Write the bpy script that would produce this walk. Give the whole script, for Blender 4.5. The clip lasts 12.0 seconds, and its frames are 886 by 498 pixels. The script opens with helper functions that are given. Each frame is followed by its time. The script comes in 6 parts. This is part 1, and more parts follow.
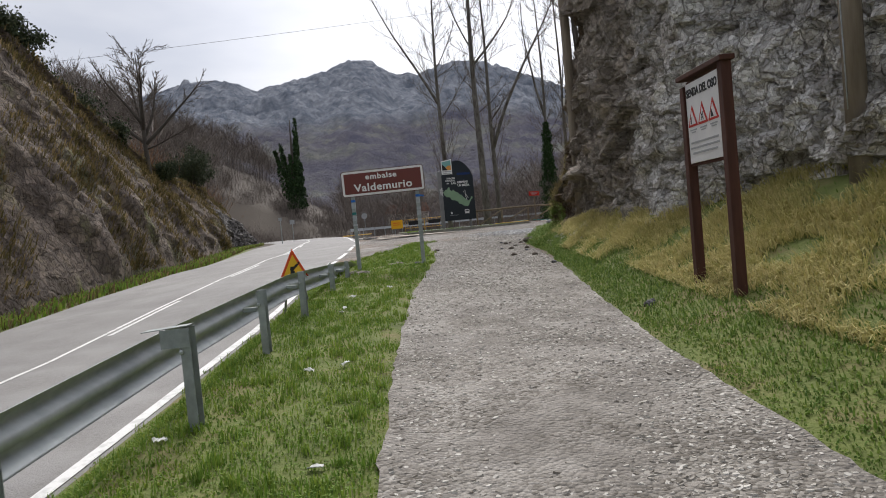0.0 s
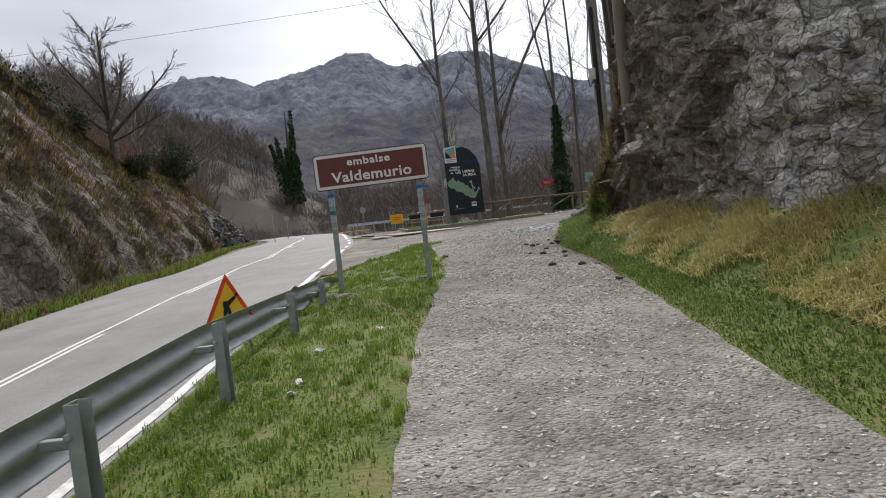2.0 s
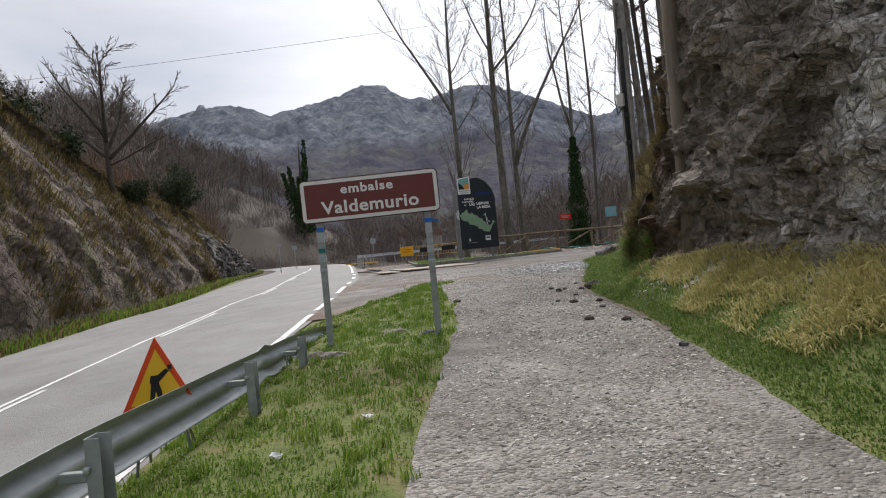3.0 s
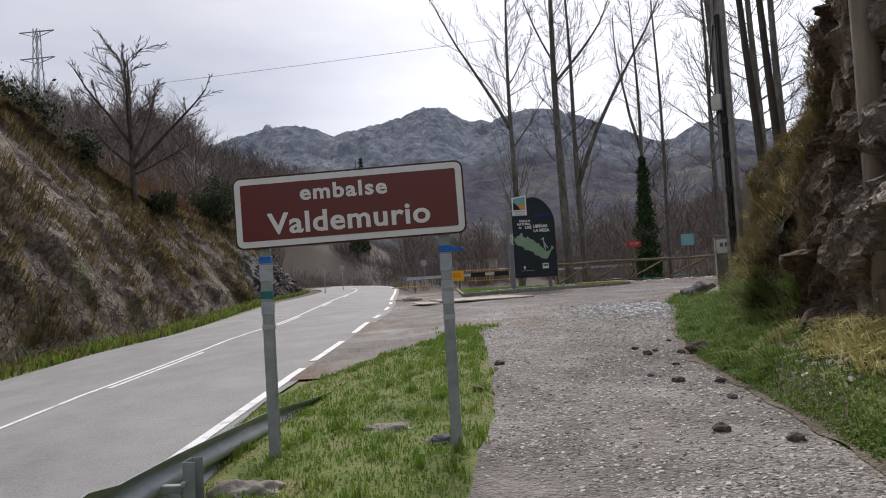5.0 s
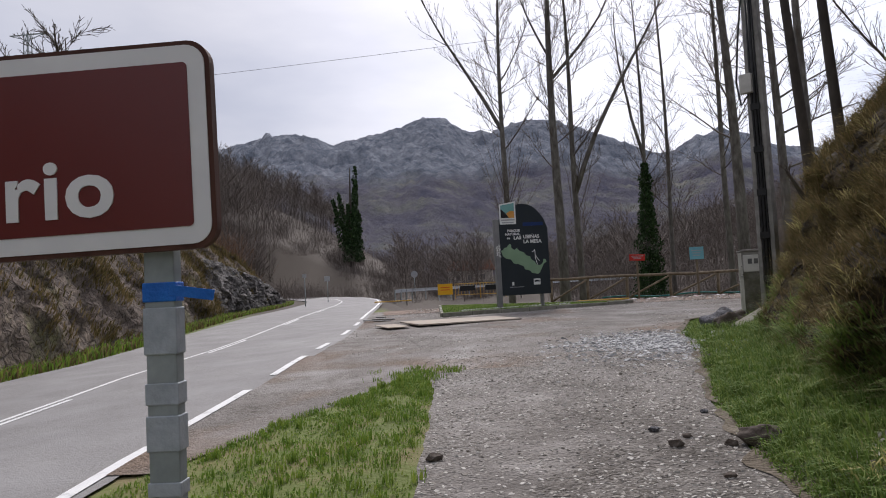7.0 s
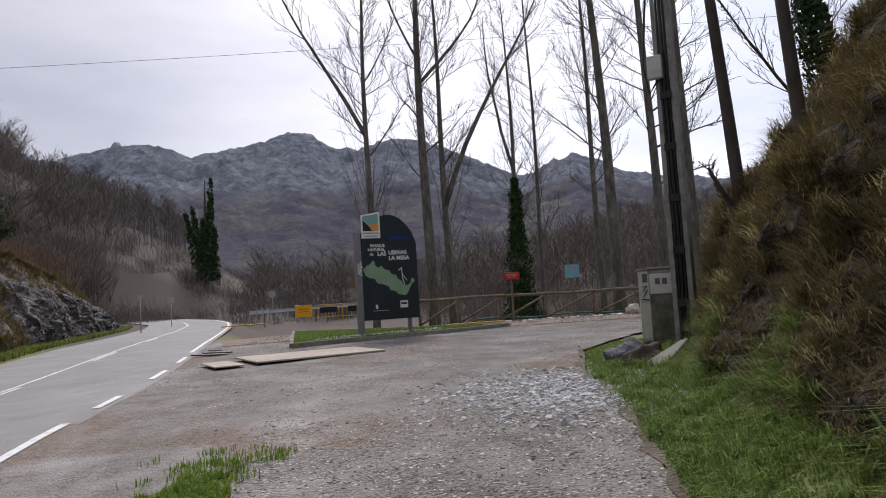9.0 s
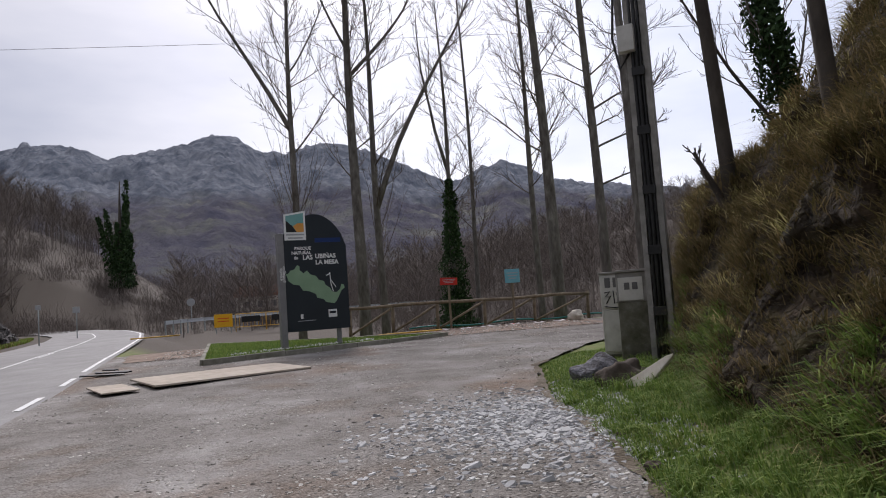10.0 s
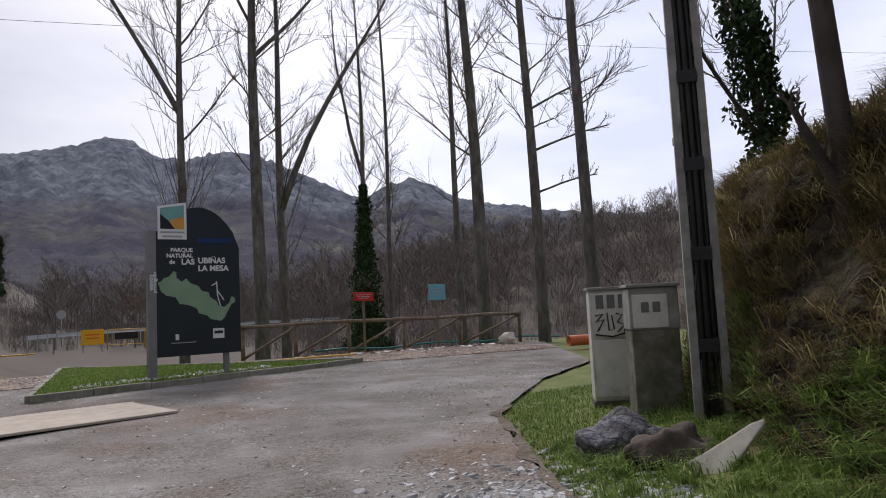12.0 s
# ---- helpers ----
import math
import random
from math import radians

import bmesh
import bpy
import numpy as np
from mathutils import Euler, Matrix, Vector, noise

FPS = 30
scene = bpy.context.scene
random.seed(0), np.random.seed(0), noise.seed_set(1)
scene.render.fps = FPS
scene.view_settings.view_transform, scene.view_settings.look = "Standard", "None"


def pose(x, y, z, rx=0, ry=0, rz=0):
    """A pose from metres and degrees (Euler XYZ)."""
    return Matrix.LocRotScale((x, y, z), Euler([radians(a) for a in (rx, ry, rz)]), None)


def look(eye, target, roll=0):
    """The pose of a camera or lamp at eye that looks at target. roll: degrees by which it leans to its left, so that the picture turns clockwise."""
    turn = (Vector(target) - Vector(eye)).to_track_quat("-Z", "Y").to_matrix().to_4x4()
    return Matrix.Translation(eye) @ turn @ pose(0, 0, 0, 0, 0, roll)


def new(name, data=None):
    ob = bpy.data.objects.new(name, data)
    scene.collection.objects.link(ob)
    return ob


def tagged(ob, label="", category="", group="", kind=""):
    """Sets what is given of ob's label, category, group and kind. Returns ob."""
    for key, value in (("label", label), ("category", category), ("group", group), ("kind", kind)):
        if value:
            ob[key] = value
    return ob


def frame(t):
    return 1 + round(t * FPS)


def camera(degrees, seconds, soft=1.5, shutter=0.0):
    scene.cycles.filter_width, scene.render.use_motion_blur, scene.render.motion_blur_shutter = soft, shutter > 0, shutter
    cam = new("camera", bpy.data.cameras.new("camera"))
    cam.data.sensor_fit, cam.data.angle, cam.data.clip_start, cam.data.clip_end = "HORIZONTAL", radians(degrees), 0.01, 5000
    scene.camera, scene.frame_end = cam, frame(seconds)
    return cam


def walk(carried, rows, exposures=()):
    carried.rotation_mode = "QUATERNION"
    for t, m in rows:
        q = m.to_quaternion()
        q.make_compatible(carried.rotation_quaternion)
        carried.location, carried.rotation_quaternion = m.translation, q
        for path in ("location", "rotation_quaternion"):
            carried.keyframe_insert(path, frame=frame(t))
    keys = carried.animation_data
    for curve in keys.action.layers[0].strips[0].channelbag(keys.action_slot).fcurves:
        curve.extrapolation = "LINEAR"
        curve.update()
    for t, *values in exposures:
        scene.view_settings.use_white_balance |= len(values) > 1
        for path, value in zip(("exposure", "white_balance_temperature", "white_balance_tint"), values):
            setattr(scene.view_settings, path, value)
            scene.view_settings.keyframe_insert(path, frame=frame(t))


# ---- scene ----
cam = camera(67.1, 12.0, soft=1.0)
METRES, EYE, TILT, LEAN, TURN = 20.5, 1.5, 0.0, 0.0, 0.0
ROWS = [
    (0.0, 0.0, 0.0, 0.0, -0.2, -2.2, 5.33),
    (0.5, -0.0012, 0.0469, 0.0018, -0.09, -2.73, 6.88),
    (1.0, -0.0048, 0.0926, 0.0036, 0.11, -2.91, 7.58),
    (1.5, -0.0058, 0.1391, 0.0055, 0.05, -2.97, 7.34),
    (2.0, -0.0068, 0.185, 0.0073, -0.12, -2.89, 6.49),
    (2.5, -0.0057, 0.2299, 0.0095, -0.16, -1.93, 5.95),
    (3.0, -0.0072, 0.2758, 0.013, 0.86, -0.1, 5.38),
    (5.0, 0.0015, 0.4443, 0.0217, 5.67, 2.15, 3.5),
    (5.5, 0.0046, 0.4844, 0.024, 7.09, 2.11, 3.25),
    (6.0, 0.0096, 0.5241, 0.0257, 8.17, 2.41, 3.34),
    (6.5, 0.0159, 0.5632, 0.0269, 7.67, 2.59, 3.0),
    (7.0, 0.0227, 0.6018, 0.0299, 5.55, 3.0, 2.99),
    (9.0, 0.0285, 0.7516, 0.0363, -5.85, 3.89, 3.51),
    (9.5, 0.0315, 0.7931, 0.0383, -8.39, 4.12, 3.74),
    (10.0, 0.0328, 0.8363, 0.0388, -11.86, 3.98, 3.99),
    (10.5, 0.0376, 0.8786, 0.0409, -17.75, 3.83, 3.7),
    (11.0, 0.0417, 0.9203, 0.042, -19.71, 4.58, 3.56),
    (11.5, 0.0463, 0.9584, 0.042, -19.99, 4.98, 3.32),
    (12.0, 0.052, 0.9955, 0.0412, -20.03, 4.98, 2.86),
]
walk(cam, [(t, pose(0, 0, EYE, TILT, LEAN, TURN) @ pose(METRES * x, METRES * y, METRES * z, 90 + pitch, roll, yaw)) for t, x, y, z, yaw, pitch, roll in ROWS],
     exposures=((0.0, 0.48, 6500, 11.5), (3.0, 0.44, 6480, 12), (5.5, 0.32, 6380, 15), (9.0, 0.22, 6320, 17), (12.0, 0.16, 6320, 17)))

# ---- world and light ----
SUN_EL, SUN_AZ = radians(46), radians(-2)      # azimuth from +y towards +x
world = bpy.data.worlds.new("overcast_sky")
scene.world = world
world.use_nodes = True
wn, wl = world.node_tree.nodes, world.node_tree.links
wn.clear()
w_out = wn.new("ShaderNodeOutputWorld")
w_bg = wn.new("ShaderNodeBackground")
w_sky = wn.new("ShaderNodeTexSky")
w_sky.sky_type = "NISHITA"
w_sky.sun_disc = False
w_sky.sun_elevation, w_sky.sun_rotation = SUN_EL, SUN_AZ
w_sky.air_density, w_sky.dust_density = 1.0, 3.0
w_dim = wn.new("ShaderNodeMix")
w_dim.data_type, w_dim.blend_type = "RGBA", "MULTIPLY"
w_dim.inputs[0].default_value = 1.0
w_dim.inputs[7].default_value = (0.10, 0.10, 0.10, 1)
w_tc = wn.new("ShaderNodeTexCoord")
w_map = wn.new("ShaderNodeMapping")
w_map.inputs["Scale"].default_value = (1.0, 1.0, 3.2)
w_no = wn.new("ShaderNodeTexNoise")
w_no.inputs["Scale"].default_value = 2.1
w_no.inputs["Detail"].default_value = 5.0
w_ra = wn.new("ShaderNodeValToRGB")
w_ra.color_ramp.elements[0].position = 0.34
w_ra.color_ramp.elements[0].color = (0.60, 0.645, 0.74, 1)
w_ra.color_ramp.elements[1].position = 0.66
w_ra.color_ramp.elements[1].color = (0.90, 0.92, 0.96, 1)
w_mix = wn.new("ShaderNodeMix")
w_mix.data_type = "RGBA"
w_mix.inputs[0].default_value = 0.86
wl.new(w_tc.outputs["Generated"], w_map.inputs["Vector"])
wl.new(w_map.outputs["Vector"], w_no.inputs["Vector"])
wl.new(w_no.outputs["Fac"], w_ra.inputs["Fac"])
wl.new(w_sky.outputs["Color"], w_dim.inputs[6])
wl.new(w_dim.outputs[2], w_mix.inputs[6])
wl.new(w_ra.outputs["Color"], w_mix.inputs[7])
w_dot = wn.new("ShaderNodeVectorMath")
w_dot.operation = "DOT_PRODUCT"
w_dot.inputs[1].default_value = (math.sin(SUN_AZ + 0.7) * 0.93, math.cos(SUN_AZ + 0.7) * 0.93, 0.36)
w_glow = wn.new("ShaderNodeMapRange")
w_glow.interpolation_type = "SMOOTHSTEP"
w_glow.inputs[1].default_value, w_glow.inputs[2].default_value = 0.45, 1.0
w_glow.inputs[3].default_value, w_glow.inputs[4].default_value = 0.78, 1.30
w_mul = wn.new("ShaderNodeVectorMath")
w_mul.operation = "SCALE"
wl.new(w_tc.outputs["Generated"], w_dot.inputs[0])
wl.new(w_dot.outputs["Value"], w_glow.inputs[0])
wl.new(w_mix.outputs[2], w_mul.inputs[0])
wl.new(w_glow.outputs[0], w_mul.inputs["Scale"])
wl.new(w_mul.outputs[0], w_bg.inputs["Color"])
w_bg.inputs["Strength"].default_value = 0.90
wl.new(w_bg.outputs["Background"], w_out.inputs["Surface"])

sun_data = bpy.data.lights.new("sun", "SUN")
sun_data.energy, sun_data.angle, sun_data.color = 2.3, radians(20), (1.0, 0.96, 0.9)
sun = new("sun", sun_data)
sun.matrix_world = look((0, 0, 0), (-math.sin(SUN_AZ) * math.cos(SUN_EL), -math.cos(SUN_AZ) * math.cos(SUN_EL), -math.sin(SUN_EL)))


# ---- materials ----
def mat(name, stops, scale=3.0, rough=0.9, metal=0.0, bump=0.3, bump_scale=None, dist=0.02, stretch=(1, 1, 1), big=0.25, big_amt=0.35, island=0.0, objrand=0.0, spec=0.3, detail=8.0, musgrave=False):
    """Noise-coloured surface: stops is a list of (position, colour). big: a second, slow variation."""
    m = bpy.data.materials.new(name)
    m.use_nodes = True
    n, l = m.node_tree.nodes, m.node_tree.links
    b = n["Principled BSDF"]
    b.inputs["Roughness"].default_value = rough
    b.inputs["Metallic"].default_value = metal
    b.inputs["Specular IOR Level"].default_value = spec
    tc = n.new("ShaderNodeTexCoord")
    mp = n.new("ShaderNodeMapping")
    mp.inputs["Scale"].default_value = stretch
    l.new(tc.outputs["Object"], mp.inputs["Vector"])
    no = n.new("ShaderNodeTexNoise")
    no.inputs["Scale"].default_value = scale
    no.inputs["Detail"].default_value = detail
    no.inputs["Roughness"].default_value = 0.62
    l.new(mp.outputs["Vector"], no.inputs["Vector"])
    nb = n.new("ShaderNodeTexNoise")
    nb.inputs["Scale"].default_value = scale * big
    nb.inputs["Detail"].default_value = 4.0
    l.new(mp.outputs["Vector"], nb.inputs["Vector"])
    fac = n.new("ShaderNodeMix")
    fac.data_type = "FLOAT"
    fac.inputs[0].default_value = big_amt
    l.new(no.outputs["Fac"], fac.inputs[2])
    l.new(nb.outputs["Fac"], fac.inputs[3])
    val = fac.outputs[0]
    if island or objrand:
        src = n.new("ShaderNodeNewGeometry").outputs["Random Per Island"] if island else n.new("ShaderNodeObjectInfo").outputs["Random"]
        f2 = n.new("ShaderNodeMix")
        f2.data_type = "FLOAT"
        f2.inputs[0].default_value = island or objrand
        l.new(val, f2.inputs[2])
        l.new(src, f2.inputs[3])
        val = f2.outputs[0]
    ra = n.new("ShaderNodeValToRGB")
    el = ra.color_ramp.elements
    while len(el) < len(stops):
        el.new(0.5)
    for e, (p, c) in zip(el, stops):
        e.position, e.color = p, (*c, 1)
    l.new(val, ra.inputs["Fac"])
    l.new(ra.outputs["Color"], b.inputs["Base Color"])
    if bump:
        bn = n.new("ShaderNodeTexNoise")
        bn.inputs["Scale"].default_value = bump_scale or scale * 4
        bn.inputs["Detail"].default_value = 6.0
        l.new(mp.outputs["Vector"], bn.inputs["Vector"])
        bu = n.new("ShaderNodeBump")
        bu.inputs["Strength"].default_value = bump
        bu.inputs["Distance"].default_value = dist
        l.new(bn.outputs["Fac"], bu.inputs["Height"])
        l.new(bu.outputs["Normal"], b.inputs["Normal"])
    return m


def rough_ground(name, stops, cell=(0.03, 0.09), depth=0.012, chip=0.0, mud=None, **kw):
    """A noise surface with a voronoi relief of embedded chippings. chip: how strongly single chips differ. mud: a colour of trodden patches."""
    m = mat(name, stops, bump=0, **kw)
    n, l = m.node_tree.nodes, m.node_tree.links
    b = n["Principled BSDF"]
    tc = n.new("ShaderNodeTexCoord")
    total, first = None, None
    for size in cell:
        v = n.new("ShaderNodeTexVoronoi")
        v.inputs["Scale"].default_value = 1 / size
        l.new(tc.outputs["Object"], v.inputs["Vector"])
        if total is None:
            total, first = v.outputs["Distance"], v
        else:
            a = n.new("ShaderNodeMath")
            a.operation = "ADD"
            l.new(total, a.inputs[0])
            l.new(v.outputs["Distance"], a.inputs[1])
            total = a.outputs[0]
    bu = n.new("ShaderNodeBump")
    bu.inputs["Strength"].default_value = 0.9
    bu.inputs["Distance"].default_value = depth
    bu.invert = True
    l.new(total, bu.inputs["Height"])
    l.new(bu.outputs["Normal"], b.inputs["Normal"])
    colour = b.inputs["Base Color"].links[0].from_socket

    def patches(scale, lo, hi):
        no = n.new("ShaderNodeTexNoise")
        no.inputs["Scale"].default_value = scale
        no.inputs["Detail"].default_value = 5.0
        l.new(tc.outputs["Object"], no.inputs["Vector"])
        mr = n.new("ShaderNodeMapRange")
        mr.inputs[1].default_value, mr.inputs[2].default_value = lo, hi
        l.new(no.outputs["Fac"], mr.inputs[0])
        return mr.outputs[0]

    def blend(kind, fac, a, c):
        mx = n.new("ShaderNodeMix")
        mx.data_type, mx.blend_type = "RGBA", kind
        l.new(fac, mx.inputs[0])
        l.new(a, mx.inputs[6])
        if hasattr(c, "__len__"):
            mx.inputs[7].default_value = (*c, 1)
        else:
            l.new(c, mx.inputs[7])
        return mx.outputs[2]

    if mud:
        colour = blend("MIX", patches(0.55, 0.52, 0.72), colour, mud)
    if chip:
        sep = n.new("ShaderNodeSeparateColor")
        l.new(first.outputs["Color"], sep.inputs[0])
        ra = n.new("ShaderNodeValToRGB")
        ra.color_ramp.elements[0].color = (0.42, 0.40, 0.37, 1)
        ra.color_ramp.elements[1].color = (1.0, 1.0, 1.0, 1)
        e = ra.color_ramp.elements.new(0.6)
        e.color = (0.85, 0.84, 0.82, 1)
        l.new(sep.outputs[0], ra.inputs["Fac"])
        mr = n.new("ShaderNodeMath")
        mr.operation = "MULTIPLY"
        mr.inputs[1].default_value = chip
        l.new(patches(1.1, 0.36, 0.56), mr.inputs[0])
        colour = blend("MULTIPLY", mr.outputs[0], colour, ra.outputs["Color"])
    l.new(colour, b.inputs["Base Color"])
    return m


def leafy(m, amount=0.35):
    """Lets light through thin blades and leaves."""
    n, l = m.node_tree.nodes, m.node_tree.links
    b, out = n["Principled BSDF"], n["Material Output"]
    tr = n.new("ShaderNodeBsdfTranslucent")
    l.new(b.inputs["Base Color"].links[0].from_socket, tr.inputs["Color"])
    mx = n.new("ShaderNodeMixShader")
    mx.inputs[0].default_value = amount
    l.new(b.outputs[0], mx.inputs[1])
    l.new(tr.outputs[0], mx.inputs[2])
    l.new(mx.outputs[0], out.inputs["Surface"])
    return m


M_EARTH = mat("grassy_earth", [(0.3, (0.075, 0.095, 0.025)), (0.5, (0.13, 0.16, 0.04)), (0.7, (0.22, 0.17, 0.09))], 2.2, bump=0.6, bump_scale=25, dist=0.03)


def hill_tint(m, low, high, colour):
    """Leaf litter and bare scrub on the higher hillsides."""
    n, l = m.node_tree.nodes, m.node_tree.links
    b = n["Principled BSDF"]
    old = b.inputs["Base Color"].links[0].from_socket
    tc = n.new("ShaderNodeTexCoord")
    sep = n.new("ShaderNodeSeparateXYZ")
    l.new(tc.outputs["Object"], sep.inputs[0])
    far = n.new("ShaderNodeMapRange")
    far.inputs[1].default_value, far.inputs[2].default_value = low, high
    l.new(sep.outputs["Y"], far.inputs[0])
    mx = n.new("ShaderNodeMix")
    mx.data_type, mx.blend_type = "RGBA", "MIX"
    mx.inputs[7].default_value = (*colour, 1)
    l.new(far.outputs[0], mx.inputs[0])
    l.new(old, mx.inputs[6])
    l.new(mx.outputs[2], b.inputs["Base Color"])


hill_tint(M_EARTH, 42, 50, (0.075, 0.06, 0.047))
M_PATH = rough_ground("worn_stony_path", [(0.30, (0.13, 0.118, 0.104)), (0.43, (0.235, 0.217, 0.197)), (0.56, (0.355, 0.334, 0.308)), (0.70, (0.48, 0.46, 0.43))], cell=(0.028, 0.1), depth=0.02, chip=1.0, mud=(0.37, 0.35, 0.325), scale=2.4, big=0.22, big_amt=0.5)
M_COURT = rough_ground("muddy_gravel_forecourt", [(0.30, (0.115, 0.10, 0.088)), (0.43, (0.20, 0.182, 0.165)), (0.56, (0.28, 0.262, 0.244)), (0.70, (0.40, 0.382, 0.362))], cell=(0.024, 0.09), depth=0.016, chip=0.9, mud=(0.24, 0.175, 0.13), scale=1.5, big=0.3, big_amt=0.55)
M_ASPHALT = rough_ground("road_asphalt", [(0.3, (0.22, 0.213, 0.21)), (0.7, (0.33, 0.322, 0.315))], cell=(0.014, 0.05), depth=0.004, chip=0.45, scale=1.2, big=0.3, big_amt=0.5, rough=0.8)
M_LINE = mat("worn_white_road_paint", [(0.3, (0.42, 0.42, 0.41)), (0.5, (0.75, 0.75, 0.74))], 9, rough=0.7, bump=0.2)
M_STONES = mat("limestone_chips", [(0.1, (0.19, 0.17, 0.145)), (0.5, (0.38, 0.355, 0.32)), (0.9, (0.60, 0.575, 0.53))], 20, island=0.8, bump=0.3, bump_scale=60, dist=0.004)
M_GRAVEL = mat("fresh_crushed_gravel", [(0.1, (0.26, 0.26, 0.265)), (0.5, (0.43, 0.43, 0.43)), (0.9, (0.62, 0.62, 0.61))], 20, island=0.75, bump=0.2, bump_scale=60, dist=0.004)
M_ROCK = mat("limestone_rock", [(0.28, (0.24, 0.205, 0.175)), (0.37, (0.48, 0.45, 0.42)), (0.48, (0.66, 0.64, 0.62)), (0.66, (0.76, 0.75, 0.735))], 2.2, bump=0.9, bump_scale=18, dist=0.06, big=0.4, big_amt=0.4)


def darken_along(m, axis, lo, hi, colour, scale):
    """A darker colour multiplied in along one axis with a broken edge."""
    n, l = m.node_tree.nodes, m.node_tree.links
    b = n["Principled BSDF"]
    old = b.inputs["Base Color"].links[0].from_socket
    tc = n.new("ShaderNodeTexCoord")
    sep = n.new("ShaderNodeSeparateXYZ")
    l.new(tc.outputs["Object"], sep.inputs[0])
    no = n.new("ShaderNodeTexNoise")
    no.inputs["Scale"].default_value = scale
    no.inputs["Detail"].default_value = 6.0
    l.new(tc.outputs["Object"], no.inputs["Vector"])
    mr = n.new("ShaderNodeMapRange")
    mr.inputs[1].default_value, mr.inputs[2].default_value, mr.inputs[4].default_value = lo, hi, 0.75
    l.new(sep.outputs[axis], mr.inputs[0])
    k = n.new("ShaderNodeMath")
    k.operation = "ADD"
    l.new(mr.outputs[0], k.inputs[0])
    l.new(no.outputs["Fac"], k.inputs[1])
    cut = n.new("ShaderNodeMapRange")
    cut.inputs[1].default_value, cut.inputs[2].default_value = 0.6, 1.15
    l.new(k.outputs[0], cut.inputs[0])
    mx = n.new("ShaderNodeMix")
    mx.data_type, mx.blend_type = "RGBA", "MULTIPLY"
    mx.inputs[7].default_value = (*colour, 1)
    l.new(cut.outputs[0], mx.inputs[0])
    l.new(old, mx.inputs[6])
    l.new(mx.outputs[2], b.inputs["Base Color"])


# Shade and a browner rock tone beyond y 10, both put into the colour.
darken_along(M_ROCK, "Y", 10.0, 13.5, (0.46, 0.405, 0.35), 1.3)


def broken(m, sizes, dist, crack_colour, edge=0.09):
    """Angular broken relief: jittered blocks of several sizes, with a darker colour along their cracks."""
    n, l = m.node_tree.nodes, m.node_tree.links
    b = n["Principled BSDF"]
    colour = b.inputs["Base Color"].links[0].from_socket
    normal = b.inputs["Normal"].links[0].from_socket if b.inputs["Normal"].links else None
    tc = n.new("ShaderNodeTexCoord")
    wob = n.new("ShaderNodeTexNoise")
    wob.inputs["Scale"].default_value = 1.6 / sizes[0]
    wob.inputs["Detail"].default_value = 4.0
    l.new(tc.outputs["Object"], wob.inputs["Vector"])
    push = n.new("ShaderNodeVectorMath")
    push.operation = "MULTIPLY_ADD"
    push.inputs[1].default_value = (sizes[0] * .7,) * 3
    l.new(wob.outputs["Color"], push.inputs[0])
    l.new(tc.outputs["Object"], push.inputs[2])
    for k, size in enumerate(sizes):
        cell = n.new("ShaderNodeTexVoronoi")
        cell.inputs["Scale"].default_value = 1 / size
        l.new(push.outputs[0], cell.inputs["Vector"])
        rim = n.new("ShaderNodeTexVoronoi")
        rim.feature = "DISTANCE_TO_EDGE"
        rim.inputs["Scale"].default_value = 1 / size
        l.new(push.outputs[0], rim.inputs["Vector"])
        crack = n.new("ShaderNodeMapRange")
        crack.inputs[1].default_value, crack.inputs[2].default_value = 0.0, edge
        l.new(rim.outputs["Distance"], crack.inputs[0])
        sep = n.new("ShaderNodeSeparateColor")
        l.new(cell.outputs["Color"], sep.inputs[0])
        h = n.new("ShaderNodeMath")
        h.operation = "MULTIPLY_ADD"
        h.inputs[1].default_value = 0.6
        l.new(crack.outputs[0], h.inputs[0])
        l.new(sep.outputs[0], h.inputs[2])
        bu = n.new("ShaderNodeBump")
        bu.inputs["Strength"].default_value = 0.9
        bu.inputs["Distance"].default_value = dist * size / sizes[0]
        l.new(h.outputs[0], bu.inputs["Height"])
        if normal:
            l.new(normal, bu.inputs["Normal"])
        normal = bu.outputs["Normal"]
        tone = n.new("ShaderNodeMapRange")
        tone.inputs[3].default_value, tone.inputs[4].default_value = 0.72, 1.18
        l.new(sep.outputs[1], tone.inputs[0])
        sc = n.new("ShaderNodeVectorMath")
        sc.operation = "SCALE"
        l.new(colour, sc.inputs[0])
        l.new(tone.outputs[0], sc.inputs["Scale"])
        mx = n.new("ShaderNodeMix")
        mx.data_type = "RGBA"
        inv = n.new("ShaderNodeMapRange")
        inv.inputs[3].default_value, inv.inputs[4].default_value = 0.6, 0.0
        l.new(crack.outputs[0], inv.inputs[0])
        l.new(inv.outputs[0], mx.inputs[0])
        l.new(sc.outputs[0], mx.inputs[6])
        mx.inputs[7].default_value = (*crack_colour, 1)
        colour = mx.outputs[2]
    l.new(colour, b.inputs["Base Color"])
    l.new(normal, b.inputs["Normal"])


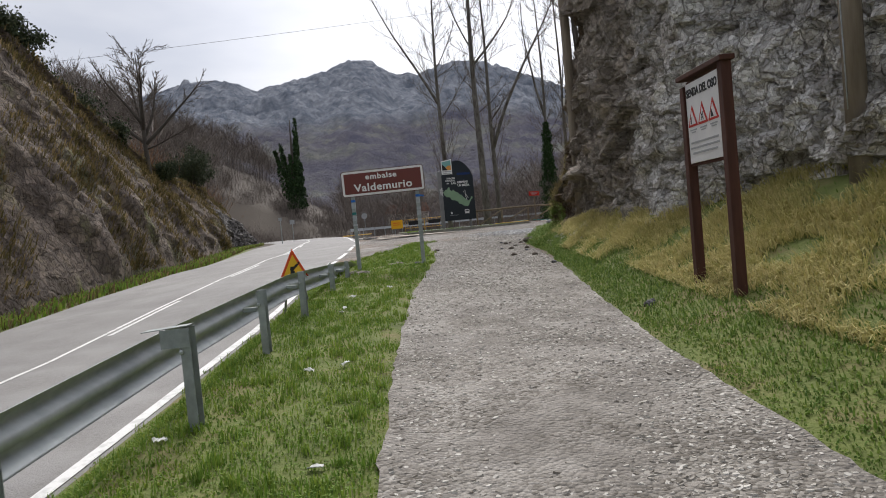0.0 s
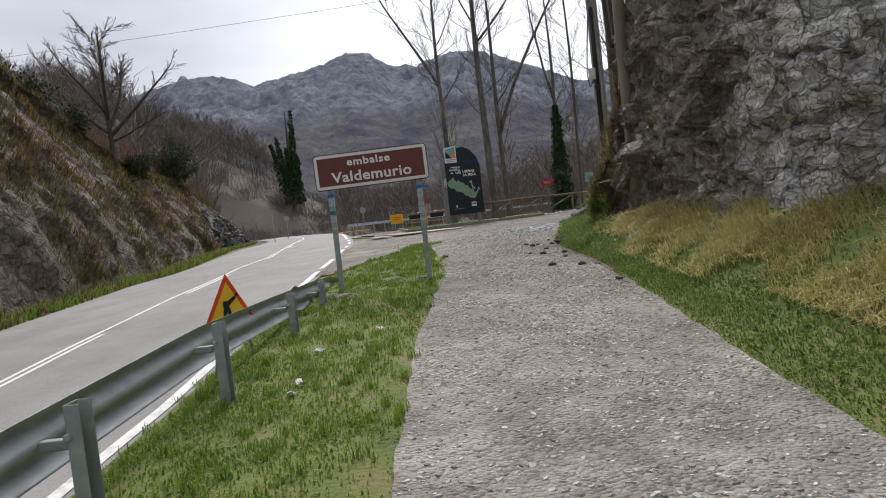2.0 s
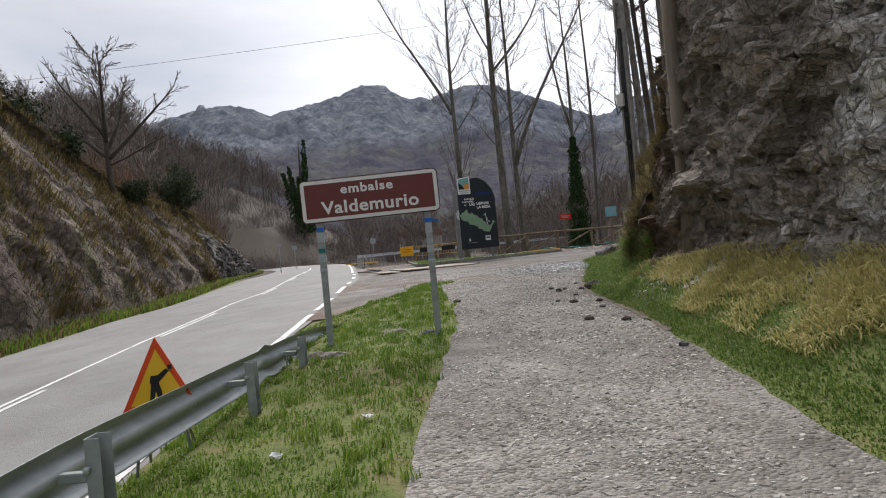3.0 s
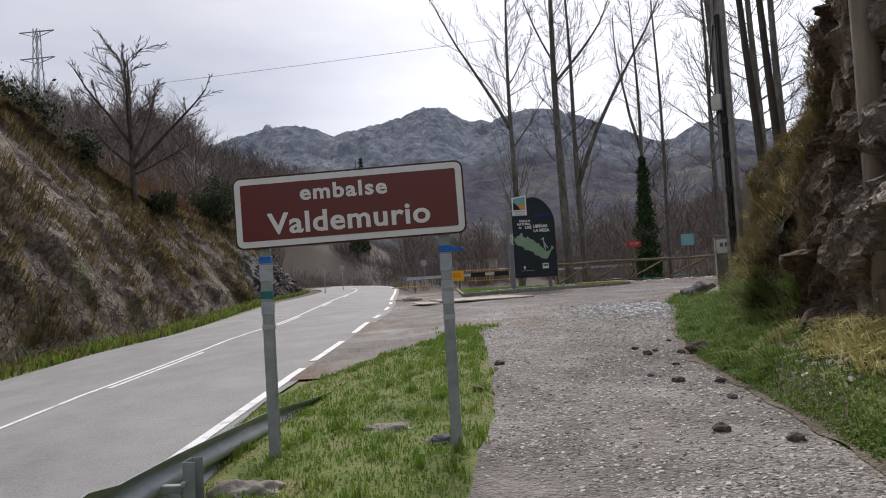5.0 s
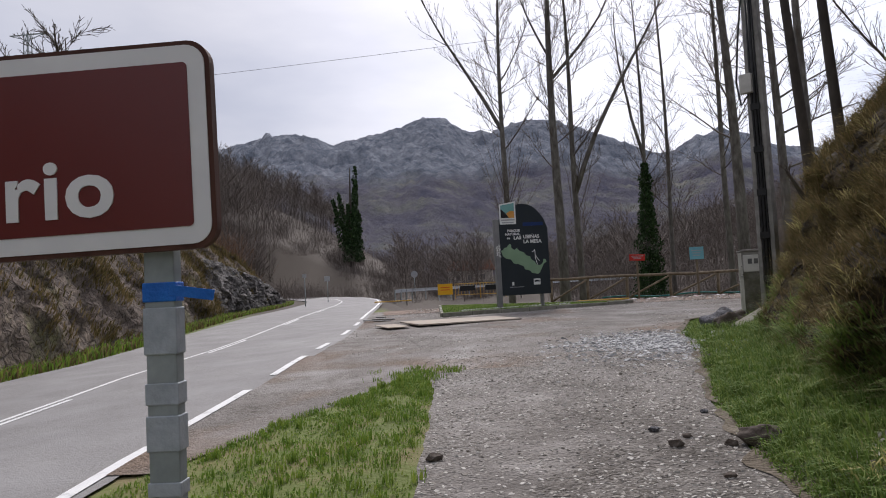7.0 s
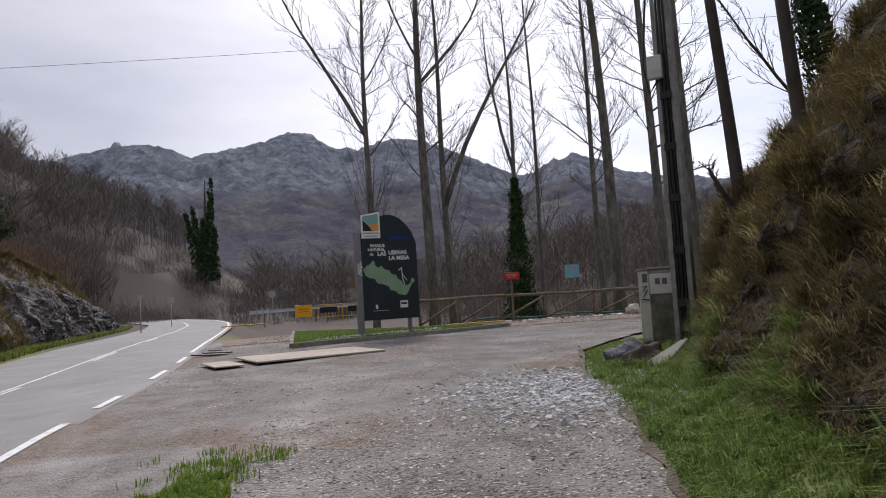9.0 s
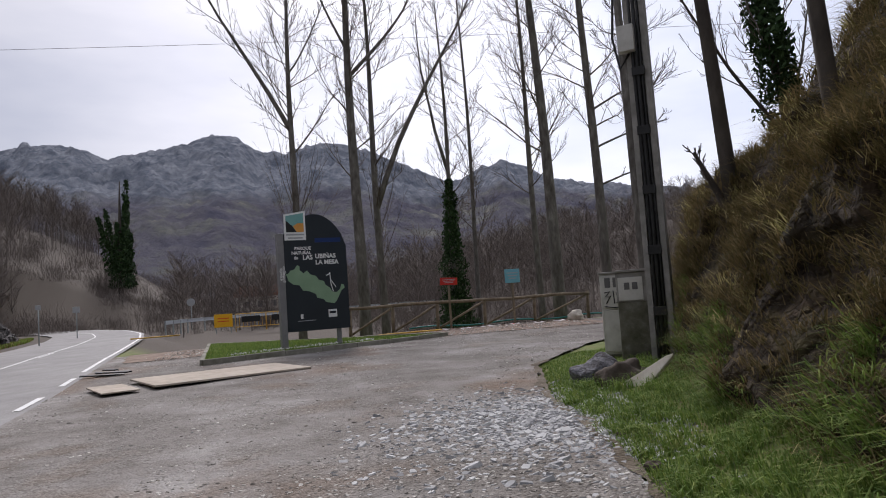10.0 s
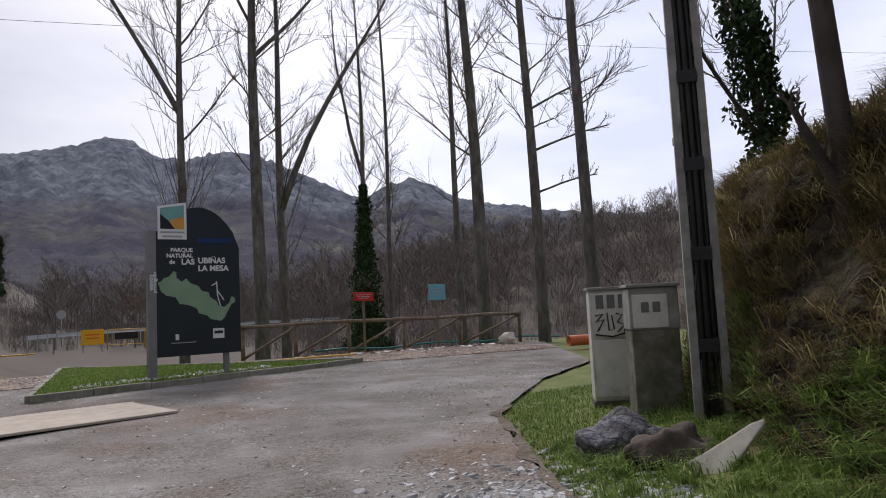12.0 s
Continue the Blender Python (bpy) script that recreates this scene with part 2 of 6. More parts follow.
darken_along(M_ROCK, "Y", 14.2, 16.0, (0.42, 0.33, 0.25), 2.0)
darken_along(M_PATH, "Y", 7.0, 17.0, (0.75, 0.74, 0.74), 0.9)
broken(M_ROCK, (0.45, 0.17, 0.07), 0.06, (0.22, 0.19, 0.155), 0.05)
M_OUTCROP = mat("dark_layered_rock", [(0.3, (0.05, 0.045, 0.045)), (0.5, (0.12, 0.11, 0.105)), (0.7, (0.26, 0.245, 0.23))], 1.4, bump=0.8, bump_scale=9, dist=0.08, stretch=(1, 1, 2.2))
M_BOULDER = mat("grey_boulder_stone", [(0.3, (0.07, 0.07, 0.08)), (0.5, (0.15, 0.15, 0.165)), (0.7, (0.28, 0.28, 0.295))], 7, bump=0.6, bump_scale=30, dist=0.02)
broken(M_OUTCROP, (0.7, 0.28), 0.16, (0.03, 0.027, 0.024))
broken(M_BOULDER, (0.22, 0.08), 0.02, (0.06, 0.055, 0.055), 0.12)
M_ROUGHSTONE = mat("rough_brownish_stone", [(0.3, (0.12, 0.10, 0.08)), (0.5, (0.27, 0.24, 0.205)), (0.7, (0.42, 0.385, 0.34))], 7, bump=0.7, bump_scale=24, dist=0.025)
M_DARKSTONE = mat("earthy_dark_stone", [(0.3, (0.04, 0.03, 0.025)), (0.55, (0.1, 0.08, 0.065)), (0.75, (0.22, 0.2, 0.18))], 6, bump=0.6, bump_scale=30, dist=0.02)
M_PALESLAB = mat("pale_limestone_slab", [(0.3, (0.42, 0.38, 0.31)), (0.6, (0.62, 0.58, 0.5))], 8, bump=0.4, bump_scale=25, dist=0.01)
M_BANK = mat("bare_earth_bank", [(0.28, (0.088, 0.068, 0.058)), (0.42, (0.165, 0.13, 0.108)), (0.54, (0.22, 0.175, 0.135)), (0.62, (0.18, 0.18, 0.08)), (0.75, (0.28, 0.235, 0.165))], 0.8, bump=0.9, bump_scale=11, dist=0.14, big=0.35, big_amt=0.4, stretch=(1, 1, 0.6))
broken(M_BANK, (0.55, 0.2), 0.08, (0.095, 0.076, 0.064), 0.12)
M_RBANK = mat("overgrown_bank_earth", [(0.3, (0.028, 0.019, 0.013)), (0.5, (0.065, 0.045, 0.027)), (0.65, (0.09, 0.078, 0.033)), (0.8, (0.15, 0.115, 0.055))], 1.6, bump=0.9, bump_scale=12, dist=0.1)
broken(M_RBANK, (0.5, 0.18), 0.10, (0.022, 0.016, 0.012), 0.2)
M_GRASS = leafy(mat("verge_grass", [(0.1, (0.065, 0.14, 0.02)), (0.45, (0.145, 0.245, 0.036)), (0.75, (0.27, 0.335, 0.06)), (0.95, (0.48, 0.43, 0.16))], 3.0, island=0.36, big=0.4, big_amt=0.5, bump=0, rough=0.7, spec=0.25))
M_CLOVER = leafy(mat("lush_clover", [(0.1, (0.07, 0.135, 0.024)), (0.5, (0.145, 0.23, 0.046)), (0.8, (0.25, 0.31, 0.08)), (0.95, (0.42, 0.38, 0.17))], 1.0, island=0.6, bump=0, rough=0.7))
M_STRAW = leafy(mat("dry_straw_grass", [(0.05, (0.21, 0.25, 0.06)), (0.4, (0.46, 0.42, 0.16)), (0.72, (0.68, 0.59, 0.31)), (0.95, (0.80, 0.72, 0.48))], 2.4, island=0.38, big=0.35, big_amt=0.5, bump=0, rough=0.8))
M_BROWNGRASS = leafy(mat("brown_hanging_grass", [(0.05, (0.04, 0.032, 0.015)), (0.35, (0.10, 0.088, 0.032)), (0.6, (0.165, 0.12, 0.055)), (0.95, (0.42, 0.33, 0.17))], 0.9, island=0.5, bump=0, rough=0.85))
M_BARK = mat("grey_poplar_bark", [(0.35, (0.06, 0.052, 0.045)), (0.55, (0.14, 0.128, 0.115)), (0.75, (0.27, 0.255, 0.235))], 6, bump=0.7, bump_scale=22, dist=0.03, stretch=(1, 1, 0.35))
M_TWIG = mat("bare_twigs", [(0.2, (0.07, 0.055, 0.045)), (0.8, (0.15, 0.125, 0.105))], 3, bump=0, island=0.5)
M_DARKBARK = mat("dark_bark", [(0.3, (0.035, 0.03, 0.026)), (0.7, (0.10, 0.085, 0.07))], 6, bump=0.6, bump_scale=22, dist=0.02, stretch=(1, 1, 0.4))
M_IVY = mat("ivy_leaves", [(0.1, (0.015, 0.03, 0.012)), (0.6, (0.03, 0.06, 0.02)), (0.95, (0.06, 0.10, 0.035))], 2, island=0.7, bump=0, rough=0.75, spec=0.15)
M_LEAF = mat("evergreen_bush_leaves", [(0.1, (0.02, 0.03, 0.014)), (0.6, (0.045, 0.06, 0.025)), (0.95, (0.09, 0.10, 0.045))], 2, island=0.7, bump=0, rough=0.6)
M_WOODS = mat("winter_woodland", [(0.1, (0.07, 0.057, 0.05)), (0.5, (0.14, 0.116, 0.10)), (0.9, (0.25, 0.215, 0.19))], 0.08, island=0.55, bump=0)
M_RUST = mat("rusty_brown_scrub", [(0.1, (0.10, 0.055, 0.03)), (0.6, (0.18, 0.10, 0.055)), (0.95, (0.27, 0.165, 0.09))], 0.3, island=0.6, bump=0)
M_GALV = mat("galvanised_steel", [(0.3, (0.33, 0.36, 0.38)), (0.55, (0.45, 0.48, 0.50)), (0.75, (0.55, 0.58, 0.60))], 6, rough=0.55, metal=0.4, bump=0.12, bump_scale=35, dist=0.004, spec=0.5)
M_GALVPOST = mat("weathered_galvanised_post", [(0.3, (0.22, 0.25, 0.25)), (0.55, (0.33, 0.36, 0.36)), (0.75, (0.42, 0.45, 0.45))], 9, rough=0.65, metal=0.3, bump=0.2, bump_scale=40, dist=0.004)
M_SIGNRED = mat("oxblood_sign_sheet", [(0.3, (0.115, 0.012, 0.010)), (0.7, (0.135, 0.017, 0.014))], 3, rough=0.32, bump=0.02, spec=0.5)
M_SIGNWHITE = mat("white_reflective_sheet", [(0.3, (0.66, 0.65, 0.66)), (0.7, (0.76, 0.75, 0.75))], 5, rough=0.4, bump=0.02, spec=0.5)
M_TAPE = mat("grey_adhesive_tape", [(0.3, (0.30, 0.33, 0.36)), (0.7, (0.45, 0.48, 0.52))], 25, rough=0.35, bump=0.5, bump_scale=50, dist=0.006)
M_BLUETAPE = mat("blue_tape", [(0.3, (0.01, 0.10, 0.42)), (0.7, (0.02, 0.17, 0.6))], 20, rough=0.4, bump=0.3)
M_GREENTAPE = mat("teal_tape", [(0.3, (0.01, 0.12, 0.13)), (0.7, (0.02, 0.2, 0.19))], 20, rough=0.4, bump=0.3)
M_YELLOW = mat("yellow_sign_face", [(0.3, (0.72, 0.42, 0.02)), (0.7, (0.8, 0.5, 0.03))], 5, rough=0.4, bump=0.02)
M_ORANGE = mat("red_orange_border", [(0.3, (0.62, 0.06, 0.015)), (0.7, (0.72, 0.09, 0.02))], 5, rough=0.35, bump=0.02)
M_BLACK = mat("matt_black", [(0.3, (0.012, 0.012, 0.013)), (0.7, (0.022, 0.022, 0.023))], 8, rough=0.5, bump=0.02)
M_CABLE = mat("black_cable_sheath", [(0.3, (0.012, 0.012, 0.012)), (0.7, (0.03, 0.03, 0.03))], 8, rough=0.5, bump=0.1)
M_BOARD = mat("dark_slate_panel", [(0.3, (0.018, 0.024, 0.030)), (0.7, (0.027, 0.035, 0.042))], 1.5, rough=0.4, bump=0.03)
M_BOARDSIDE = mat("grey_metal_edge", [(0.3, (0.16, 0.16, 0.165)), (0.7, (0.23, 0.23, 0.23))], 5, rough=0.5, bump=0.05)
M_MAPGREEN = mat("pale_green_print", [(0.3, (0.19, 0.30, 0.19)), (0.7, (0.25, 0.37, 0.24))], 3, rough=0.5, bump=0)
M_PRINT = mat("white_print", [(0.3, (0.66, 0.67, 0.66)), (0.7, (0.74, 0.75, 0.74))], 5, rough=0.5, bump=0)
M_GREYPRINT = mat("grey_print", [(0.3, (0.30, 0.31, 0.32)), (0.7, (0.38, 0.39, 0.4))], 5, rough=0.5, bump=0)
M_TEAL = mat("teal_print", [(0.3, (0.14, 0.33, 0.32)), (0.7, (0.2, 0.4, 0.38))], 5, rough=0.5, bump=0)
M_OCHRE = mat("ochre_print", [(0.3, (0.6, 0.28, 0.06)), (0.7, (0.68, 0.35, 0.1))], 5, rough=0.5, bump=0)
M_BLUEPRINT = mat("deep_blue_print", [(0.3, (0.012, 0.03, 0.11)), (0.7, (0.016, 0.04, 0.14))], 5, rough=0.45, bump=0)
M_BROWNWOOD = mat("dark_red_stained_timber", [(0.3, (0.04, 0.016, 0.012)), (0.55, (0.085, 0.034, 0.024)), (0.75, (0.13, 0.06, 0.045))], 10, rough=0.75, bump=0.4, bump_scale=40, dist=0.008, stretch=(1, 1, 0.12))
M_FENCE = mat("weathered_fence_pole", [(0.3, (0.10, 0.075, 0.05)), (0.55, (0.20, 0.16, 0.11)), (0.75, (0.32, 0.265, 0.19))], 7, bump=0.4, bump_scale=30, dist=0.01)
M_POLE = mat("weathered_utility_pole", [(0.3, (0.12, 0.095, 0.07)), (0.55, (0.25, 0.21, 0.165)), (0.75, (0.36, 0.32, 0.265))], 7, bump=0.5, bump_scale=30, dist=0.012, stretch=(1, 1, 0.12))
M_CONCRETE = mat("weathered_concrete", [(0.3, (0.13, 0.125, 0.115)), (0.5, (0.25, 0.24, 0.222)), (0.72, (0.38, 0.362, 0.335))], 5.0, bump=0.35, bump_scale=40, dist=0.008)
M_MOSSCONC = mat("mossy_concrete", [(0.3, (0.045, 0.05, 0.025)), (0.5, (0.12, 0.115, 0.085)), (0.7, (0.24, 0.23, 0.20))], 5, bump=0.5, bump_scale=35, dist=0.012)
M_CABWHITE = mat("dirty_white_cabinet", [(0.3, (0.28, 0.27, 0.24)), (0.45, (0.50, 0.49, 0.45)), (0.7, (0.62, 0.61, 0.57))], 5, rough=0.6, bump=0.1)
M_GLASSDARK = mat("dark_meter_window", [(0.3, (0.10, 0.10, 0.10)), (0.7, (0.16, 0.16, 0.16))], 5, rough=0.15, bump=0, spec=0.5)
M_BARRIER = mat("yellow_barrier_paint", [(0.3, (0.62, 0.36, 0.06)), (0.7, (0.72, 0.46, 0.1))], 6, rough=0.5, bump=0.1)
M_SIGNYEL = mat("site_sign_yellow", [(0.3, (0.75, 0.38, 0.01)), (0.7, (0.82, 0.46, 0.02))], 6, rough=0.5, bump=0.02)
M_REDSIGN = mat("red_waymark_sign", [(0.3, (0.42, 0.02, 0.015)), (0.7, (0.52, 0.035, 0.02))], 6, rough=0.5, bump=0.02)
M_BLUESIGN = mat("sky_blue_sign", [(0.3, (0.13, 0.36, 0.44)), (0.7, (0.18, 0.43, 0.5))], 6, rough=0.5, bump=0.02)
M_PIPE = mat("terracotta_plastic_pipe", [(0.3, (0.55, 0.13, 0.05)), (0.7, (0.65, 0.19, 0.08))], 6, rough=0.5, bump=0.05)
M_PLYWOOD = mat("dusty_plywood_sheet", [(0.3, (0.34, 0.29, 0.23)), (0.55, (0.46, 0.40, 0.33)), (0.75, (0.55, 0.49, 0.41))], 4, bump=0.2, bump_scale=30, dist=0.004)
M_KERB = mat("mossy_kerb_concrete", [(0.3, (0.13, 0.13, 0.09)), (0.6, (0.27, 0.26, 0.22)), (0.8, (0.36, 0.35, 0.31))], 5, bump=0.4, bump_scale=30, dist=0.01)
M_REDEARTH = rough_ground("reddish_bare_soil", [(0.32, (0.13, 0.09, 0.065)), (0.5, (0.22, 0.16, 0.122)), (0.68, (0.32, 0.255, 0.21))], cell=(0.05, 0.14), depth=0.02, scale=1.6)
M_EDGESOIL = rough_ground("brown_edge_soil", [(0.32, (0.075, 0.058, 0.04)), (0.5, (0.13, 0.105, 0.076)), (0.68, (0.21, 0.18, 0.14))], cell=(0.03, 0.1), depth=0.02, scale=2.4)
M_PLASTIC = mat("white_plastic_litter", [(0.3, (0.6, 0.6, 0.58)), (0.7, (0.75, 0.75, 0.74))], 9, rough=0.5, bump=0.1)
M_TAPEWHITE = mat("red_white_barrier_tape", [(0.42, (0.72, 0.68, 0.66)), (0.58, (0.74, 0.70, 0.68)), (0.6, (0.55, 0.09, 0.06))], 4, rough=0.5, bump=0)
M_ROOF = mat("far_house_render", [(0.3, (0.42, 0.38, 0.33)), (0.7, (0.5, 0.46, 0.4))], 2, bump=0)
M_TILE = mat("far_house_tiles", [(0.3, (0.2, 0.1, 0.07)), (0.7, (0.3, 0.15, 0.1))], 2, bump=0)


def mountain_material():
    m = bpy.data.materials.new("hazed_limestone_mountain")
    m.use_nodes = True
    n, l = m.node_tree.nodes, m.node_tree.links
    b = n["Principled BSDF"]
    b.inputs["Roughness"].default_value = 1.0
    b.inputs["Specular IOR Level"].default_value = 0.0
    tc = n.new("ShaderNodeTexCoord")
    sep = n.new("ShaderNodeSeparateXYZ")
    l.new(tc.outputs["Object"], sep.inputs[0])

    def noise_at(scale, stretch):
        mp = n.new("ShaderNodeMapping")
        mp.inputs["Scale"].default_value = stretch
        l.new(tc.outputs["Object"], mp.inputs["Vector"])
        no = n.new("ShaderNodeTexNoise")
        no.inputs["Scale"].default_value = scale
        no.inputs["Detail"].default_value = 9.0
        no.inputs["Roughness"].default_value = 0.68
        l.new(mp.outputs["Vector"], no.inputs["Vector"])
        return no.outputs["Fac"]

    def ramp(fac, stops):
        ra = n.new("ShaderNodeValToRGB")
        el = ra.color_ramp.elements
        while len(el) < len(stops):
            el.new(0.5)
        for e, (p, c) in zip(el, stops):
            e.position, e.color = p, (*c, 1)
        l.new(fac, ra.inputs["Fac"])
        return ra.outputs["Color"]

    # Aerial haze is painted in: both ramps are shifted pale and blue.
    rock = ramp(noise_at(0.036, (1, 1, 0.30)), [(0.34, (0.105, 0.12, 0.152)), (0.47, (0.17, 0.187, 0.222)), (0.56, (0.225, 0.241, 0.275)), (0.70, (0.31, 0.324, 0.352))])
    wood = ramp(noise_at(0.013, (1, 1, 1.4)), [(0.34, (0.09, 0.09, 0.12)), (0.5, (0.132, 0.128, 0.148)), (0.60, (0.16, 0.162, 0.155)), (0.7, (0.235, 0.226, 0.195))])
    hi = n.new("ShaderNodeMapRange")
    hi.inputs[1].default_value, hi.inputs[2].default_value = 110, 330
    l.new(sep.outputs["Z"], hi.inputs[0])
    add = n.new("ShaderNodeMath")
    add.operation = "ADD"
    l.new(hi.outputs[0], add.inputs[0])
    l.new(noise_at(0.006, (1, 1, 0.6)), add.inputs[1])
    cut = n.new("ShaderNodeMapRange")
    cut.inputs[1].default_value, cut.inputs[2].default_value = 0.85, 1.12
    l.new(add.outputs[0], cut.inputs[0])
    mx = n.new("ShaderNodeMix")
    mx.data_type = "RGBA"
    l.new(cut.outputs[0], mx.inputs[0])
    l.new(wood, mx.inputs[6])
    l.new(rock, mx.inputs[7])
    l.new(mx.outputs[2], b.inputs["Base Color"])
    bu = n.new("ShaderNodeBump")
    bu.inputs["Strength"].default_value = 0.8
    bu.inputs["Distance"].default_value = 22
    l.new(noise_at(0.05, (1, 1, 0.4)), bu.inputs["Height"])
    l.new(bu.outputs["Normal"], b.inputs["Normal"])
    return m


M_MOUNTAIN = mountain_material()


# ---- building helpers ----
def obj(name, verts, faces, material, parent=None, label="", smooth=False):
    me = bpy.data.meshes.new(name)
    me.from_pydata([tuple(v) for v in verts], [], [tuple(f) for f in faces])
    me.update()
    if smooth:
        me.polygons.foreach_set("use_smooth", [True] * len(me.polygons))
    me.materials.append(material)
    ob = new(name, me)
    if parent:
        ob.parent = parent
    if label:
        tagged(ob, label)
    return ob


def part(name, bm, material, parent=None, label="", smooth=False):
    """Links a bmesh as one mesh object under a thing or a part."""
    me = bpy.data.meshes.new(name)
    bmesh.ops.recalc_face_normals(bm, faces=bm.faces)
    bm.to_mesh(me)
    bm.free()
    if smooth:
        me.polygons.foreach_set("use_smooth", [True] * len(me.polygons))
    me.materials.append(material)
    ob = new(name, me)
    if parent:
        ob.parent = parent
    if label:
        tagged(ob, label)
    return ob


def thing(name, at, label, category, group="", turn=0.0):
    e = new(name)
    e.matrix_world = pose(*at, 0, 0, turn)
    return tagged(e, label, category, group)


def box(size, at=(0, 0, 0), bevel=0.006, m=None, bm=None):
    bm = bm or bmesh.new()
    made = bmesh.ops.create_cube(bm, size=1)["verts"]
    bmesh.ops.scale(bm, vec=size, verts=made)
    if bevel:
        edges = list({e for v in made for e in v.link_edges})
        out = bmesh.ops.bevel(bm, geom=edges, offset=bevel, segments=2, affect="EDGES", profile=0.5)
        made = list({v for f in out["faces"] for v in f.verts} | {v for v in made if v.is_valid})
    if m is not None:
        bmesh.ops.transform(bm, matrix=m, verts=made)
    bmesh.ops.translate(bm, vec=at, verts=made)
    return bm


def tube_data(points, radii, sides, verts, faces, cap=True):
    """Appends a tube round a line of points."""
    pts = [Vector(p) for p in points]
    start = len(verts)
    side = None
    for i, p in enumerate(pts):
        d = (pts[min(i + 1, len(pts) - 1)] - pts[max(i - 1, 0)]).normalized()
        if side is None:
            side = d.orthogonal().normalized()
        side = (side - d * side.dot(d)).normalized()
        up = d.cross(side)
        for k in range(sides):
            a = 2 * math.pi * k / sides
            verts.append(p + (side * math.cos(a) + up * math.sin(a)) * radii[i])
    for i in range(len(pts) - 1):
        for k in range(sides):
            a, b = start + i * sides + k, start + i * sides + (k + 1) % sides
            faces.append((a, b, b + sides, a + sides))
    if cap:
        faces.append(tuple(start + k for k in reversed(range(sides))))
        faces.append(tuple(start + (len(pts) - 1) * sides + k for k in range(sides)))


def tube(name, points, radii, sides, material, parent=None, label="", smooth=True):
    v, f = [], []
    if not hasattr(radii, "__len__"):
        radii = [radii] * len(points)
    tube_data(points, radii, sides, v, f)
    return obj(name, v, f, material, parent, label, smooth)


def prism(outline, depth, m, name, material, parent=None, label=""):
    """A flat outline in local x, z, given depth along local y, placed by m."""
    n = len(outline)
    v = [m @ Vector((x, -depth / 2, z)) for x, z in outline] + [m @ Vector((x, depth / 2, z)) for x, z in outline]
    f = [tuple(range(n)), tuple(reversed(range(n, 2 * n)))]
    f += [(i, i + n, (i + 1) % n + n, (i + 1) % n) for i in range(n)]
    return obj(name, v, f, material, parent, label)


def rounded(w, h, r, seg=6):
    out = []
    for cx, cz, a0 in ((w / 2 - r, h / 2 - r, 0), (-w / 2 + r, h / 2 - r, 90), (-w / 2 + r, -h / 2 + r, 180), (w / 2 - r, -h / 2 + r, 270)):
        for i in range(seg + 1):
            a = radians(a0 + 90 * i / seg)
            out.append((cx + r * math.cos(a), cz + r * math.sin(a)))
    return out


def lettering(name, words, size, m, material, parent, bold=0.0, align="CENTER", depth=0.002, width=1.0, space=1.0):
    """Words in the built-in font, as a mesh standing in local x, z and facing -y."""
    cu = bpy.data.curves.new(name, "FONT")
    cu.body, cu.size, cu.align_x, cu.align_y = words, size, align, "CENTER"
    cu.extrude, cu.offset, cu.resolution_u, cu.space_character = depth, bold, 4, space
    tmp = bpy.data.objects.new(name, cu)
    scene.collection.objects.link(tmp)
    me = bpy.data.meshes.new_from_object(tmp.evaluated_get(bpy.context.evaluated_depsgraph_get()))
    bpy.data.objects.remove(tmp)
    bpy.data.curves.remove(cu)
    me.transform(m @ pose(0, 0, 0, 90, 0, 0) @ Matrix.Diagonal((width, 1, 1, 1)))
    me.materials.clear()
    me.materials.append(material)
    ob = new(name, me)
    ob.parent = parent
    return ob


def stone_mesh(seed, size, squash=(1, 1, 1), detail=2, rough=0.35):
    bm = bmesh.new()
    bmesh.ops.create_icosphere(bm, subdivisions=detail, radius=1)
    for v in bm.verts:
        d = v.co.normalized()
        q = 1 + rough * (noise.noise(d * 1.3 + Vector((seed * 7.1, 0, 3))) + 0.5 * noise.noise(d * 3.1 + Vector((0, seed * 3.3, 0))))
        q -= rough * 0.6 * noise.voronoi(d * 1.6 + Vector((seed, seed * 2.0, 0)))[0][0]
        v.co = Vector((d.x * squash[0], d.y * squash[1], d.z * squash[2])) * q * size
    return bm


def smooth01(a, b, x):
    t = min(1.0, max(0.0, (x - a) / (b - a)))
    return t * t * (3 - 2 * t)


# ---- the lie of the land ----
def interp(x, xs, ys):
    """Straight lines between the given points, level beyond them."""
    if x <= xs[0]:
        return float(ys[0])
    for i in range(1, len(xs)):
        if x <= xs[i]:
            return ys[i - 1] + (ys[i] - ys[i - 1]) * (x - xs[i - 1]) / (xs[i] - xs[i - 1])
    return float(ys[-1])


def gz(y):
    """Height of the path and the forecourt."""
    return interp(y, (-40, 0, 5.65, 9.1, 13.9, 18.8, 23.4, 30, 40, 60, 200), (-1.8, 0, .27, .45, .66, .82, .98, 1.02, 1.08, 1.1, 1.1))


BEND_X = np.convolve(np.interp(np.arange(-3, 163, 0.5), (20, 24, 29, 33, 36, 45, 57, 70, 85, 105, 130), (0, .2, .7, 1.3, 1.8, 3.2, 5.2, 8.0, 12.5, 21, 36)), np.ones(13) / 13, "valid")[:320].tolist()


def bend(y):
    """How far the road has swung to the left."""
    k = min(max(y * 2, 0.0), 318.0)
    i = int(k)
    return BEND_X[i] + (BEND_X[i + 1] - BEND_X[i]) * (k - i)


def rz(x, y):
    """Height of the road, which falls away to its left."""
    drop = interp(y, (0, 10, 18, 25), (-.35, -.35, -.08, -.02))
    fall = interp(y, (28, 45), (.055, .015))
    return gz(y) + drop + fall * min(0, x + 3 + bend(y))


